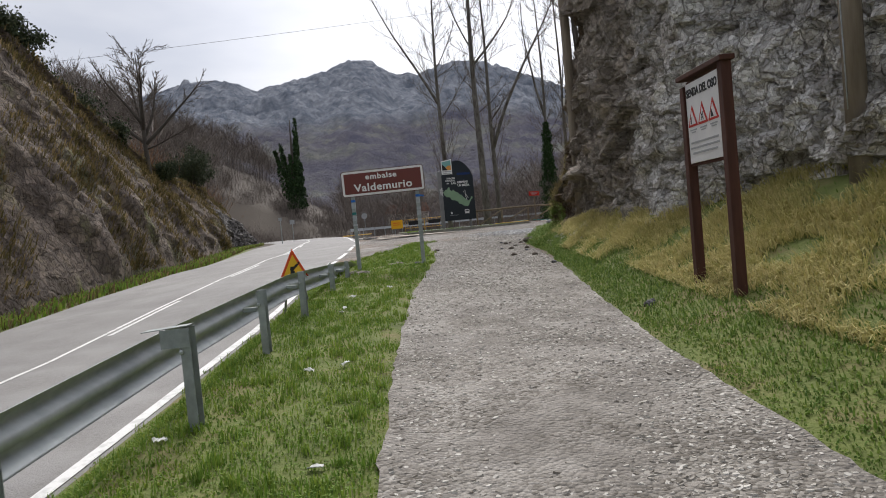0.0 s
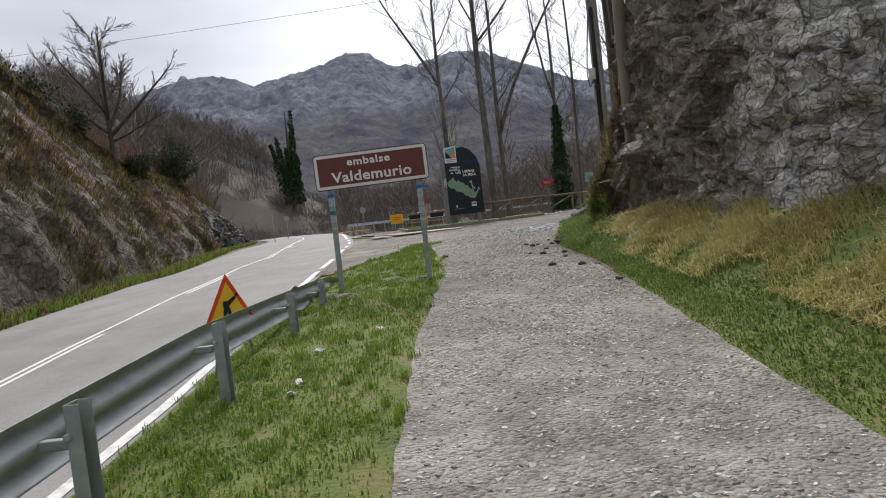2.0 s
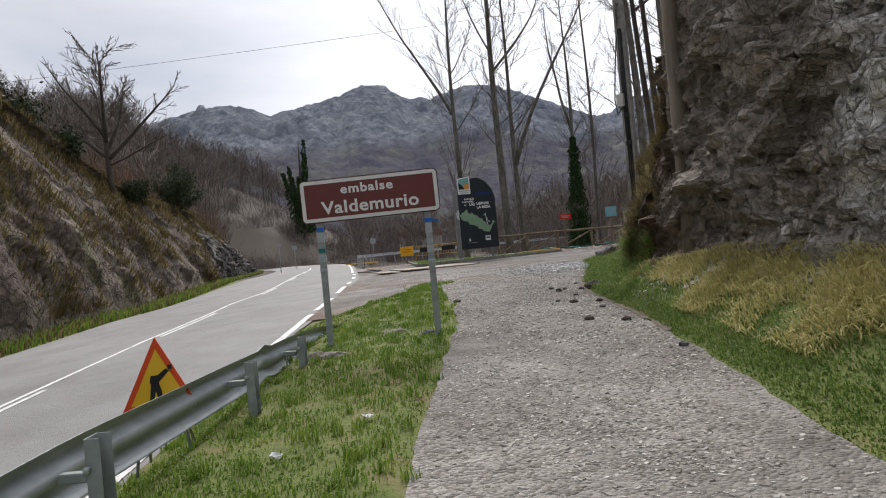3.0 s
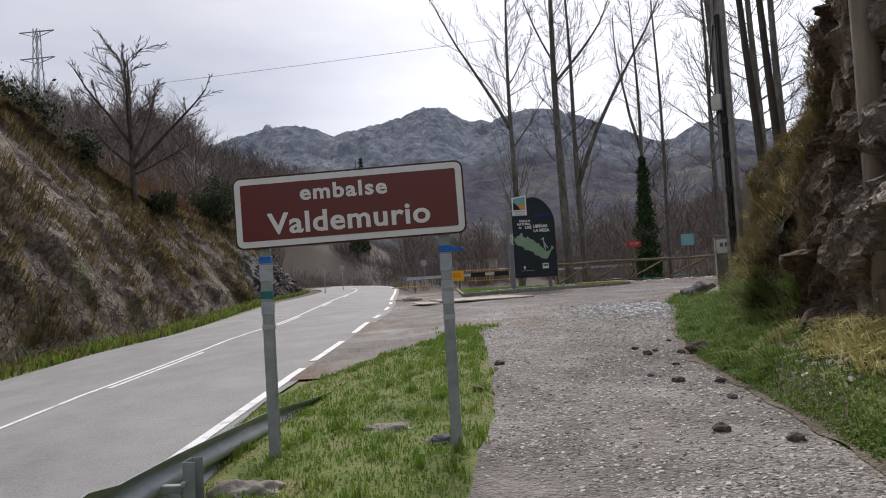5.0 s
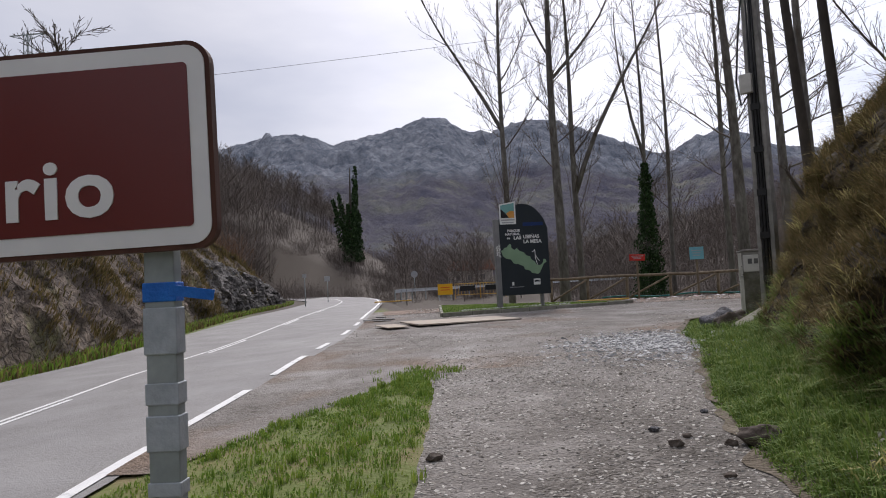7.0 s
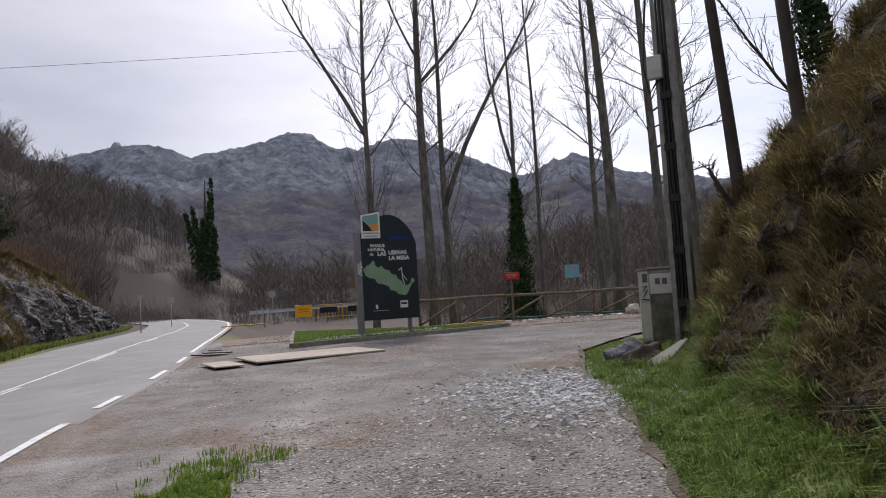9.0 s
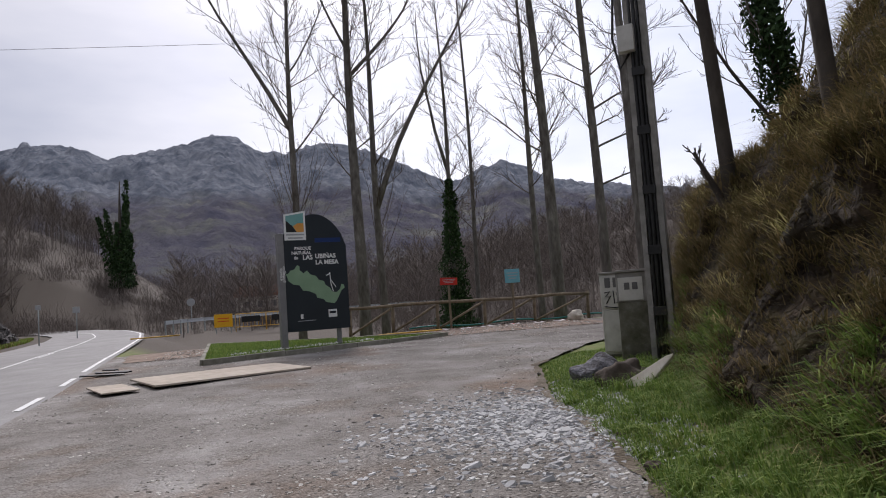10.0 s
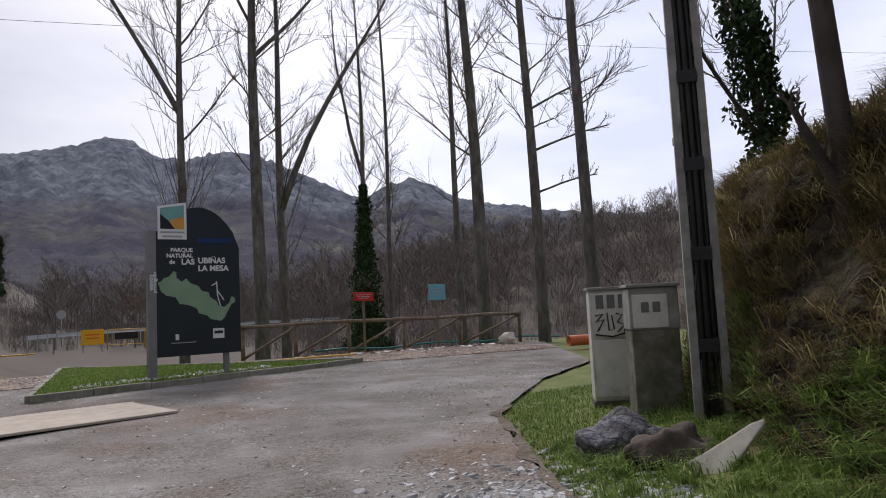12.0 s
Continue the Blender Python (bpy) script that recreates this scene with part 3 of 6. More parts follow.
ROAD_R, ROAD_C, ROAD_L = -2.8, -6.05, -9.35


def path_left(y):
    return interp(y, (-10, 3, 6, 10, 12, 15, 17, 20, 21.5), (-.4, -.44, -.53, -.52, -.38, -.18, -.24, -.45, -.7))


def path_right(y):
    return interp(y, (-10, 3, 5.6, 8.6, 11.5, 14.3, 17, 19, 21.1, 22.4, 25, 28, 30.9, 33, 40), (1.95, 1.9, 1.82, 1.9, 2.08, 2.15, 2.1, 2.35, 2.82, 3.1, 3.5, 4.45, 6.7, 9, 11.6))


def bank_foot(y):
    """Where the rock and the bank start to rise steeply."""
    return interp(y, (-12, 5, 7.5, 9, 10, 10.8, 11.5, 12.5, 13.5, 15, 16.8, 18, 20, 21.4, 22.8, 24.5, 26, 28, 31), (7.5, 5.6, 4.95, 4.7, 4.5, 3.75, 3.55, 3.5, 3.2, 3.05, 2.98, 3.1, 3.5, 3.9, 4.3, 5.0, 5.7, 7.2, 10))


def foot_height(y):
    return interp(y, (-12, 0, 9, 11.5, 13.5, 15, 17, 20, 23, 26, 30), (1.0, 1.5, 1.7, 1.35, 1.4, 1.25, 1.1, 1.2, 1.22, 1.3, 1.1))


HILL_AZ = (-180, -100, -70, -45, -33, -26, -20, -15, -10, -5, 6, 12, 18, 25, 35, 45, 70, 120, 180)
HILL_EL = (.10, .22, .24, .235, .21, .185, .14, .095, .04, .012, .012, .03, .055, .085, .105, .13, .16, .16, .10)


def hill(x, y):
    r = math.hypot(x, y - 10)
    if r < 40:
        return 0.0
    clear = 1.0
    if 0 < y < 135:
        middle = (ROAD_L + ROAD_R) / 2 - bend(y)
        clear = smooth01(5, 26, abs(x - middle))
    az = math.degrees(math.atan2(x, y - 10))
    e = float(np.interp(az, HILL_AZ, HILL_EL))
    far = smooth01(45, 240, r) if abs(az) > 25 or az > 0 else smooth01(60, 260, r)
    back = 1 - smooth01(260, 700, r)
    return clear * e * 230 * far * back * (1 + 0.12 * noise.noise(Vector((x / 40, y / 40, 0))))


def verge_left(y):
    return interp(y, (0, 16, 17.5, 19, 21.3), (-2.86, -2.84, -2.55, -1.9, -.75))


def land(x, y):
    """Height of the ground sheet, a little under road and path."""
    xl = ROAD_L - bend(y) - 0.1
    xr = ROAD_R - bend(y)
    if y > 21.5:
        edge = xr + 0.4
    else:
        edge = -2.15
    if x < xl:
        z = rz(xl, y) - 0.02
        if x < xl - 1:
            z -= 0.0
    elif x < xr:
        z = rz(x, y) - 0.03 - 0.2 * smooth01(45, 60, y)
    elif x < edge:
        t = (x - xr) / max(edge - xr, 0.01)
        z = rz(xr, y) * (1 - t) + gz(y) * t - 0.02
    else:
        z = gz(y)
    if x >= xr and y > 14.5 and x < path_left(min(y, 21.5)) + (0 if y < 21.5 else 30):
        t = smooth01(0, 2.5, x - xr)
        k = smooth01(14.5, 17, y)
        bare = -0.02 if x < verge_left(y) or y > 21.2 else 0.0
        z = z * (1 - k) + (rz(xr, y) * (1 - t) + gz(y) * t + bare) * k
    if x >= edge:
        pr = path_right(y)
        if path_left(y) < x < pr or y > 21.5 and x < pr:
            z -= 0.03
        if x > pr and y < 33:
            bf, fh = bank_foot(y), foot_height(y)
            t = min(1.0, (x - pr) / max(bf - pr, 0.2))
            z += (fh - gz(y)) * t ** 1.35
    if y > 41:
        z -= 1.4 * smooth01(41, 47, y) * smooth01(xr - 0.5, xr + 4, x)
    if path_left(y) - 1.6 < x < path_left(y) - 0.1 and y < 21:
        z += 0.03 * noise.noise(Vector((x * 2, y * 2, 0))) + 0.02
    return z + hill(x, y)


def graded(a, b, fine, lo, hi, grow=1.16, cap=60):
    out = list(np.arange(a, b + fine / 2, fine))
    s, v = fine, a
    left = []
    while v > lo:
        s = min(s * grow, cap if v > -500 else 400)
        v -= s
        left.append(v)
    s, v = fine, b
    right = []
    while v < hi:
        s = min(s * grow, cap if v < 500 else 400)
        v += s
        right.append(v)
    return left[::-1] + out + right


def grid_object(name, xs, ys, height, material):
    v = [(x, y, height(x, y)) for y in ys for x in xs]
    n = len(xs)
    f = [(j * n + i, j * n + i + 1, (j + 1) * n + i + 1, (j + 1) * n + i) for j in range(len(ys) - 1) for i in range(n - 1)]
    return obj(name, v, f, material, smooth=True)


ground = tagged(grid_object("ground", graded(-13, 8, 0.28, -3500, 3500, 1.16, 12), graded(-2, 44, 0.42, -3000, 3500, 1.1, 9), land, M_EARTH),
                "rough grassy and earthy ground of the valley", "ground", kind="structure")


# ---- road ----
def strip(name, y0, y1, step, left, right, height, lift, material, cols=6):
    ys = list(np.arange(y0, y1 + step / 2, step))
    v, f = [], []
    for y in ys:
        a, b = left(y), right(y)
        for i in range(cols + 1):
            x = a + (b - a) * i / cols
            v.append((x, y, height(x, y) + lift))
    c = cols + 1
    for j in range(len(ys) - 1):
        for i in range(cols):
            f.append((j * c + i, j * c + i + 1, (j + 1) * c + i + 1, (j + 1) * c + i))
    return obj(name, v, f, material, smooth=True)


road = tagged(strip("road", -60, 130, 0.5, lambda y: ROAD_L - bend(y), lambda y: ROAD_R - bend(y) + 0.06 * noise.noise(Vector((0, y, 0))), rz, 0.0, M_ASPHALT, 10),
              "worn grey asphalt of a two-lane country road", "road", kind="structure")


def line(y0, y1, x, width, label):
    return tagged(strip("road_marking", y0, y1, 0.4, lambda y: x - bend(y) - width / 2, lambda y: x - bend(y) + width / 2, rz, 0.006, M_LINE, 1),
                  label, "road marking", "road markings", "structure")


line(-40, 18.3, -2.95, 0.12, "worn solid white edge line of the road")
for a, b in ((19.0, 20.9), (22.1, 24.2), (25.2, 26.4), (28.6, 30.4), (32.0, 33.4)):
    line(a, b, -2.98, 0.12, "short white edge dash across the junction mouth")
line(35.3, 120, -3.02, 0.12, "solid white edge line beyond the junction")
line(-40, 120, ROAD_C, 0.09, "continuous white centre line of the road")
for a in (-6.5, 2.6, 11.5, 18.4, 27, 36, 45):
    line(a, a + 3.2, ROAD_C + 0.17, 0.09, "broken white line beside the centre line")


# ---- path and forecourt ----
def path_z(x, y):
    n1 = noise.noise(Vector((x * 1.1, y * 1.1, 0))) * 0.018 + noise.noise(Vector((x * 4, y * 4, 2))) * 0.007
    return gz(y) + 0.012 + n1


def ragged(y, k):
    return 0.035 * noise.noise(Vector((k, y * 1.7, 0))) + 0.03 * noise.noise(Vector((k, y * 6, 5)))


path = tagged(strip("path", -12, 21.6, 0.12, lambda y: path_left(y) + ragged(y, 1), lambda y: path_right(y) + ragged(y, 9), path_z, 0.0, M_PATH, 26),
              "worn stony footpath with embedded limestone chips", "path", kind="structure")


def edge_z(x, y):
    return max(path_z(x, y), land(x, y)) + 0.008


tagged(strip("bare_soil", 13, 28.5, 0.1, lambda y: path_right(y) - 0.03 + 0.16 * noise.noise(Vector((3, y * 2.3, 0))), lambda y: path_right(y) + 0.08 + 0.12 * noise.noise(Vector((8, y * 2, 0))) + 0.35 * smooth01(13.5, 15, y) * (1 - smooth01(16.5, 18, y)), edge_z, 0.0, M_EDGESOIL, 5),
       "strip of bare brown soil along the path's edge", "soil", kind="structure")


def court_left(y):
    """The forecourt meets the road's edge, after the tip of the verge."""
    return interp(y, (21.6, 22.6, 24), (-0.75, -1.9, ROAD_R - 0.2)) if y < 24 else ROAD_R - bend(y)


def court_z(x, y):
    t = smooth01(0, 2.5, x - ROAD_R + bend(y))
    return rz(ROAD_R - bend(y), y) * (1 - t) + path_z(x, y) * t


court = tagged(strip("forecourt", 21.6, 40.2, 0.2, court_left, lambda y: path_right(y) + ragged(y, 9), court_z, 0.0, M_COURT, 40),
               "dusty gravel forecourt joining the path and the road", "forecourt", kind="structure")
M_JOIN = tagged(strip("road_shoulder", 17.6, 24.0, 0.2, lambda y: ROAD_R - bend(y) - 0.1, lambda y: interp(y, (17.6, 19, 20.4, 21.6, 22.8, 24), (-2.45, -1.8, -1.15, -0.35, -1.2, ROAD_R + .1)) + ragged(y, 4), court_z, 0.006, M_COURT, 10),
                "broken gravelly shoulder at the road's edge", "road shoulder", kind="structure")
redsoil = tagged(strip("bare_soil", 36.9, 40.35, 0.25, lambda y: -4.2 - 0.2 * (y - 37) + ragged(y, 2) * 4, lambda y: 10.5 + ragged(y, 7) * 5, court_z, 0.014, M_REDEARTH, 30),
                 "reddish dug-over soil in front of the fence", "soil", kind="structure")


# ---- banks, rock face and mountains ----
def surface(name, us, vs, place, material, label, category):
    v = [place(a, b) for a in us for b in vs]
    n = len(vs)
    f = [(i * n + j, i * n + j + 1, (i + 1) * n + j + 1, (i + 1) * n + j) for i in range(len(us) - 1) for j in range(n - 1)]
    return tagged(obj(name, v, f, material, smooth=category != "rock face"), label, category, kind="structure")


def right_offset(y, h):
    """How far the steep side has gone back at height h above its foot."""
    soft = interp(h, (0, 1.2, 2.4, 3.3, 4.3, 5.4, 8, 12), (0, .38, .85, 1.5, 2.3, 3.1, 6, 12))
    hard = 0.10 * h + interp(h, (0, 5, 7, 12), (0, 0, .6, 4.5))
    t = smooth01(15.2, 19.0, y)
    return hard * (1 - t) + soft * t


def facet(p, scale, amp):
    """Broken flat faces, each with a tilt and a step of its own."""
    q = p * scale
    c = noise.voronoi(q)[1][0]
    n = noise.noise_vector(c * 5.3 + Vector((1.7, 0, 0)))
    return amp * (n.x + 1.3 * (q - c).dot(n))


def rock_place(y, h):
    x, z = bank_foot(y) + right_offset(y, h), foot_height(y) - 0.35 + h
    p = Vector((y * 1.0, z * 1.25, x * 0.4))
    t = smooth01(15.6, 18.2, y)
    p = p + 0.25 * noise.noise_vector(p * 0.8)
    slab = smooth01(3.1, 3.4, h - 0.25 * (y - 7)) * (1 - smooth01(10.0, 11.3, y))
    low = 1 - smooth01(1.5, 3.0, h)
    d = facet(p, 0.6, 0.42) + facet(p, 1.5, 0.22 * (1 - .6 * slab)) + facet(p, 3.6, 0.10 * (1 - .8 * slab)) + facet(p, 7.5, 0.03 * (1 - .9 * slab)) * (0.6 + low)
    d += 0.05 * noise.fractal(p * 3.0, 0.9, 2.1, 4) - 0.38 * slab + 0.12
    d = d * (1 - t) * min(1, 0.3 + h)
    s = noise.fractal(p * 0.9, 0.8, 2.0, 5) * 0.28 * t
    return (x + d - 0.2 * (1 - t) + s, y + (0.12 * noise.noise(p * 2.2) + facet(p + Vector((7, 3, 1)), 1.9, 0.07)) * (1 - t), z + 0.06 * noise.noise(p * 3.1 + Vector((9, 0, 0))) + facet(p + Vector((2, 8, 5)), 1.9, 0.06) * (1 - t))


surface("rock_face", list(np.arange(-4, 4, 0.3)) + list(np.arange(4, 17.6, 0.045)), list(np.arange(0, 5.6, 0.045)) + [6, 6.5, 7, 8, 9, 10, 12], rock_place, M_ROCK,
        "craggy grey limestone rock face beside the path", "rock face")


def bank_place(y, h):
    end, low = smooth01(26.5, 32, y), smooth01(22.0, 25.2, y)
    hh = (min(h, 2.6) + max(0, h - 2.6) * (1 - 0.78 * low)) * (1 - 0.93 * end)
    x, z = bank_foot(y) + right_offset(y, h), foot_height(y) - 0.3 + hh
    p = Vector((y, z, x))
    d = noise.fractal(p * 0.8, 0.8, 2.0, 5) * 0.30 + 0.10 * noise.fractal(p * 3.0, 0.8, 2.0, 3)
    return (x + d * min(1, 0.3 + h), y, z + 0.3 * d)


BANK_H = list(np.arange(0, 6.0, 0.09)) + [6.5, 7, 8, 10, 12]
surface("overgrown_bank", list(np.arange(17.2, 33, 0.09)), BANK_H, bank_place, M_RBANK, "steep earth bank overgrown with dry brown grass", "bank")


def left_foot(y):
    return ROAD_L - bend(y) - interp(y, (20, 40, 50, 80), (0.9, 1.4, 2.0, 2.4))


def left_crest(y):
    return interp(y, (-30, 5, 15, 22, 26.6, 33, 36, 42, 46, 50, 60, 70, 77, 84, 90), (11, 11, 10.2, 9.2, 7.5, 6.15, 5.8, 5.5, 5.7, 5.9, 5.0, 3.9, 3.0, 1.5, 1.2))


def left_place(y, v):
    """v 0 to 1 up the cutting, on to 2 over the ground behind it."""
    f, top = left_foot(y), left_crest(y)
    z0 = rz(ROAD_L - bend(y), y) - 0.15
    run = 2.5 + 0.25 * max(0, top - 6)
    if v <= 1:
        t = interp(v, (0, .25, .55, .92, .94, 1), (0, .16, .46, .97, 1.05, .96))
        x, z = f - run * t, z0 + (top - z0) * v
    else:
        x, z = f - run - (v - 1) * 40, top + (v - 1) * 3 + 0.3 * smooth01(1, 1.02, v)
    p = Vector((x, y, z))
    gully = noise.fractal(Vector((y * 0.35 + z * 0.25, z * 0.12, 0)), 0.8, 2.0, 4) * 0.55
    d = gully + 0.16 * noise.fractal(p * 1.3, 0.8, 2.0, 5) + facet(p, 0.9, 0.16) * (1 - min(1, v)) + facet(p, 2.4, 0.06)
    k = min(1, v * 5) * (1 if v < 1 else 0.4)
    return (x - d * k, y, z + 0.25 * d * k + 0.12 * noise.noise(Vector((y * .8, 0, 0))) * k)


LV = list(np.arange(0, 1.0, 0.016)) + [1.0, 1.01, 1.02, 1.04, 1.08, 1.15, 1.3, 1.6, 2.0]
surface("cutting_slope", list(np.arange(-20, 10, 0.6)) + list(np.arange(10, 30, 0.16)) + list(np.arange(30, 90, 0.3)), LV, left_place, M_BANK,
        "bare brown roadside cutting with patches of thin grass", "bank")


def outcrop_place(y, v):
    x, yy, z = left_place(y, v * 0.74)
    p = Vector((x, y, z * 1.6))
    k = smooth01(45, 49, y) * (1 - smooth01(73, 80, y)) * smooth01(0, .1, v) * (1 - smooth01(.85, 1, v))
    return (x - 0.25 + (0.55 + facet(p, 0.8, 0.35) + facet(p, 2.2, 0.16)) * k, y, z)


surface("rock_outcrop", list(np.arange(44.6, 80.5, 0.17)), list(np.arange(0, 1.01, 0.04)), outcrop_place, M_OUTCROP, "dark layered rock outcrop in the roadside cutting", "rock face")

RIDGE_AZ = (-75, -45, -30, -24, -19.5, -16.8, -14.3, -11, -9, -6.5, -4.5, -3.1, -.7, 2.3, 4.1, 7, 10, 12.9, 14.7, 16, 17.6, 19.5, 22, 25.6, 32, 40, 60)
RIDGE_EL = (.2, .20, .19, .205, .2315, .233, .218, .233, .238, .25, .245, .226, .222, .236, .234, .215, .192, .172, .174, .186, .200, .183, .160, .150, .13, .12, .12)


def mountain_place(az, r):
    a = radians(az)
    e = float(np.interp(az, RIDGE_AZ, RIDGE_EL))
    d = 500 + 1500 * r
    up = interp(r, (0, .12, .35, .6, .82, 1, 1.25), (-.02, .035, .26, .52, .80, 1.0, .75))
    p = Vector((math.sin(a) * d, math.cos(a) * d, 0)) / 260
    crag = noise.fractal(p * 1.0, 0.9, 2.1, 7) * 34 + abs(noise.fractal(p * 3.2, 0.8, 2.1, 6)) * 34 - 8
    z = 2000 * e * up + crag * (0.35 + 0.6 * min(1, r)) * (1 if r < 0.95 else 0.42) * min(1, r * 3)
    return (math.sin(a) * d, 10 + math.cos(a) * d, 1.0 + z)


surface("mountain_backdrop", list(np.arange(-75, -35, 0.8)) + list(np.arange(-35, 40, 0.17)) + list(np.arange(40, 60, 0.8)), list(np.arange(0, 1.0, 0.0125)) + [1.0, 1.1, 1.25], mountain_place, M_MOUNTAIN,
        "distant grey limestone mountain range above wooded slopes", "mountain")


# ---- the brown place-name sign ----
def place_sign():
    t = thing("road_sign", (-1.115, 13.93, gz(13.93)), "brown road sign with a white border on two grey posts", "road sign")
    t.rotation_euler.z = radians(2.5)
    zc = 2.49 - gz(13.93)
    face = Matrix.Translation((0, 0, zc)) @ pose(0, 0, 0, 0, -0.9, 0)
    panel = prism(rounded(1.715, 0.535, 0.06), 0.03, face, "panel", M_BROWNWOOD, t, "dark folded metal panel edge")
    m2 = face @ Matrix.Translation((0, -0.017, 0))
    prism(rounded(1.69, 0.51, 0.05), 0.003, m2, "white_border", M_SIGNWHITE, panel, "white reflective border")
    m3 = face @ Matrix.Translation((0, -0.0195, 0))
    prism(rounded(1.60, 0.42, 0.012), 0.003, m3, "red_field", M_SIGNRED, panel, "oxblood red sign face")
    lettering("lettering", "embalse", 0.155, face @ Matrix.Translation((-0.03, -0.0225, 0.118)), M_SIGNWHITE, panel, 0.0045, width=1.14, space=1.14)
    lettering("lettering", "Valdemurio", 0.215, face @ Matrix.Translation((0.0, -0.0225, -0.10)), M_SIGNWHITE, panel, 0.005, width=1.12, space=1.07)
    for x, teal in ((-0.655, True), (0.69, False)):
        post = part("post", box((0.08, 0.045, zc - 0.2), (x, 0.04, (zc - 0.2) / 2 - 0.05), 0.004), M_GALVPOST, t)
        for z, h, mt, nm in ((zc - 0.36, 0.05, M_BLUETAPE, "blue_tape"), (zc - 0.46, 0.12, M_TAPE, "grey_tape"), (zc - 0.72, 0.09, M_TAPE, "grey_tape"), (zc - 0.86, 0.035, M_TAPE, "grey_tape"), (zc - 0.62, 0.055, M_GREENTAPE if teal else M_TAPE, "tape")):
            part(nm, box((0.088, 0.053, h), (x, 0.04, z), 0.003), mt, post)
        part("clamp", box((0.1, 0.06, 0.04), (x, 0.03, zc + 0.12), 0.004), M_GALVPOST, post)
    part("tape_tail", box((0.11, 0.004, 0.028), (0.77, 0.03, zc - 0.365), 0.001, pose(0, 0, 0, 0, 10, 20)), M_BLUETAPE, t, "loose blue tape end")


place_sign()


# ---- guard rail ----
def rail_height(y):
    """Top of the beam above the ground: it dips into the ground at its end."""
    return interp(y, (-10, 5, 7, 8.85, 11.1, 12.4, 13.1, 14.2, 15.5, 17.3), (.69, .67, .62, .57, .43, .34, .30, .21, .11, -.04))


def rail_base(y):
    return land(-1.95, y) if y > 12 else gz(y)


def guard_rail():
    t = thing("guard_rail", (-2.0, 8.0, gz(8)), "galvanised steel roadside guard rail dipping into the verge", "guard rail")
    prof = [(0, 0), (.018, -.006), (.025, -.03), (.075, -.055), (.083, -.075), (.075, -.095), (.02, -.125), (.012, -.155), (.02, -.185), (.075, -.215), (.083, -.235), (.075, -.255), (.025, -.28), (.018, -.304), (0, -.31)]
    n = len(prof)
    ys = list(np.arange(-9, 17.35, 0.25))
    v, f = [], []
    for y in ys:
        for side in (0, 1):
            for dx, dz in prof:
                x = -2.10 - dx - (0.004 if side else 0)
                v.append((x + 2.0, y - 8.0, rail_base(y) + rail_height(y) + dz - gz(8)))
    for j in range(len(ys) - 1):
        a, b = j * 2 * n, (j + 1) * 2 * n
        for i in range(n - 1):
            f.append((a + i, a + i + 1, b + i + 1, b + i))
            f.append((a + n + i + 1, a + n + i, b + n + i, b + n + i + 1))
        f.append((a, b, b + n, a + n))
        f.append((a + n - 1, a + 2 * n - 1, b + 2 * n - 1, b + n - 1))
    obj("beam", v, f, M_GALV, t, "corrugated steel beam", True)
    for k, y in enumerate((-3.5, -1.5, 0.5, 2.5, 4.6, 6.8, 8.75, 11.1, 12.9)):
        zt = rail_height(y) + (0.06 if y < 5 else 0.04) - (0.02 if y > 10 else 0)
        z0 = rail_base(y) - gz(8)
        px = 0.18 if y < 5 else 0.11
        bm = bmesh.new()
        for size, at in (((0.006, 0.11, zt + 0.3), (-0.03, 0, 0)), ((0.07, 0.006, zt + 0.3), (0.005, -0.055, 0)), ((0.07, 0.006, zt + 0.3), (0.005, 0.055, 0))):
            box(size, (at[0] + px, at[1], z0 + (zt + 0.3) / 2 - 0.3), 0.002, None, bm)
        bmesh.ops.translate(bm, vec=(0, y - 8, 0), verts=bm.verts)
        post = part("post", bm, M_GALVPOST, t)
        if y < 5:
            part("spacer", box((0.32, 0.12, 0.006), (0.05, y - 8, z0 + zt + 0.005), 0.002, pose(0, 0, 0, 0, -4, 0)), M_GALVPOST, post, "bent steel spacer bracket")
            part("spacer_side", box((0.2, 0.006, 0.13), (0.12, y - 8 - 0.066, z0 + zt - 0.065), 0.002), M_GALVPOST, post)
        else:
            part("spacer", box((0.14, 0.05, 0.05), (-0.03, y - 8 + 0.03, z0 + rail_height(y) - 0.155), 0.008), M_GALVPOST, post)
        part("bolt", box((0.03, 0.03, 0.03), (px - 0.02, y - 8 - 0.07, z0 + rail_height(y) - 0.1), 0.008), M_GALV, post)


guard_rail()


# ---- the park board on its grassy island ----
def slab_of(name, corners, z0, z1, material, parent=None, label=""):
    n = len(corners)
    v = [(x, y, z0) for x, y in corners] + [(x, y, z1) for x, y in corners]
    f = [tuple(reversed(range(n))), tuple(range(n, 2 * n))] + [(i, (i + 1) % n, (i + 1) % n + n, i + n) for i in range(n)]
    return obj(name, v, f, material, parent, label)


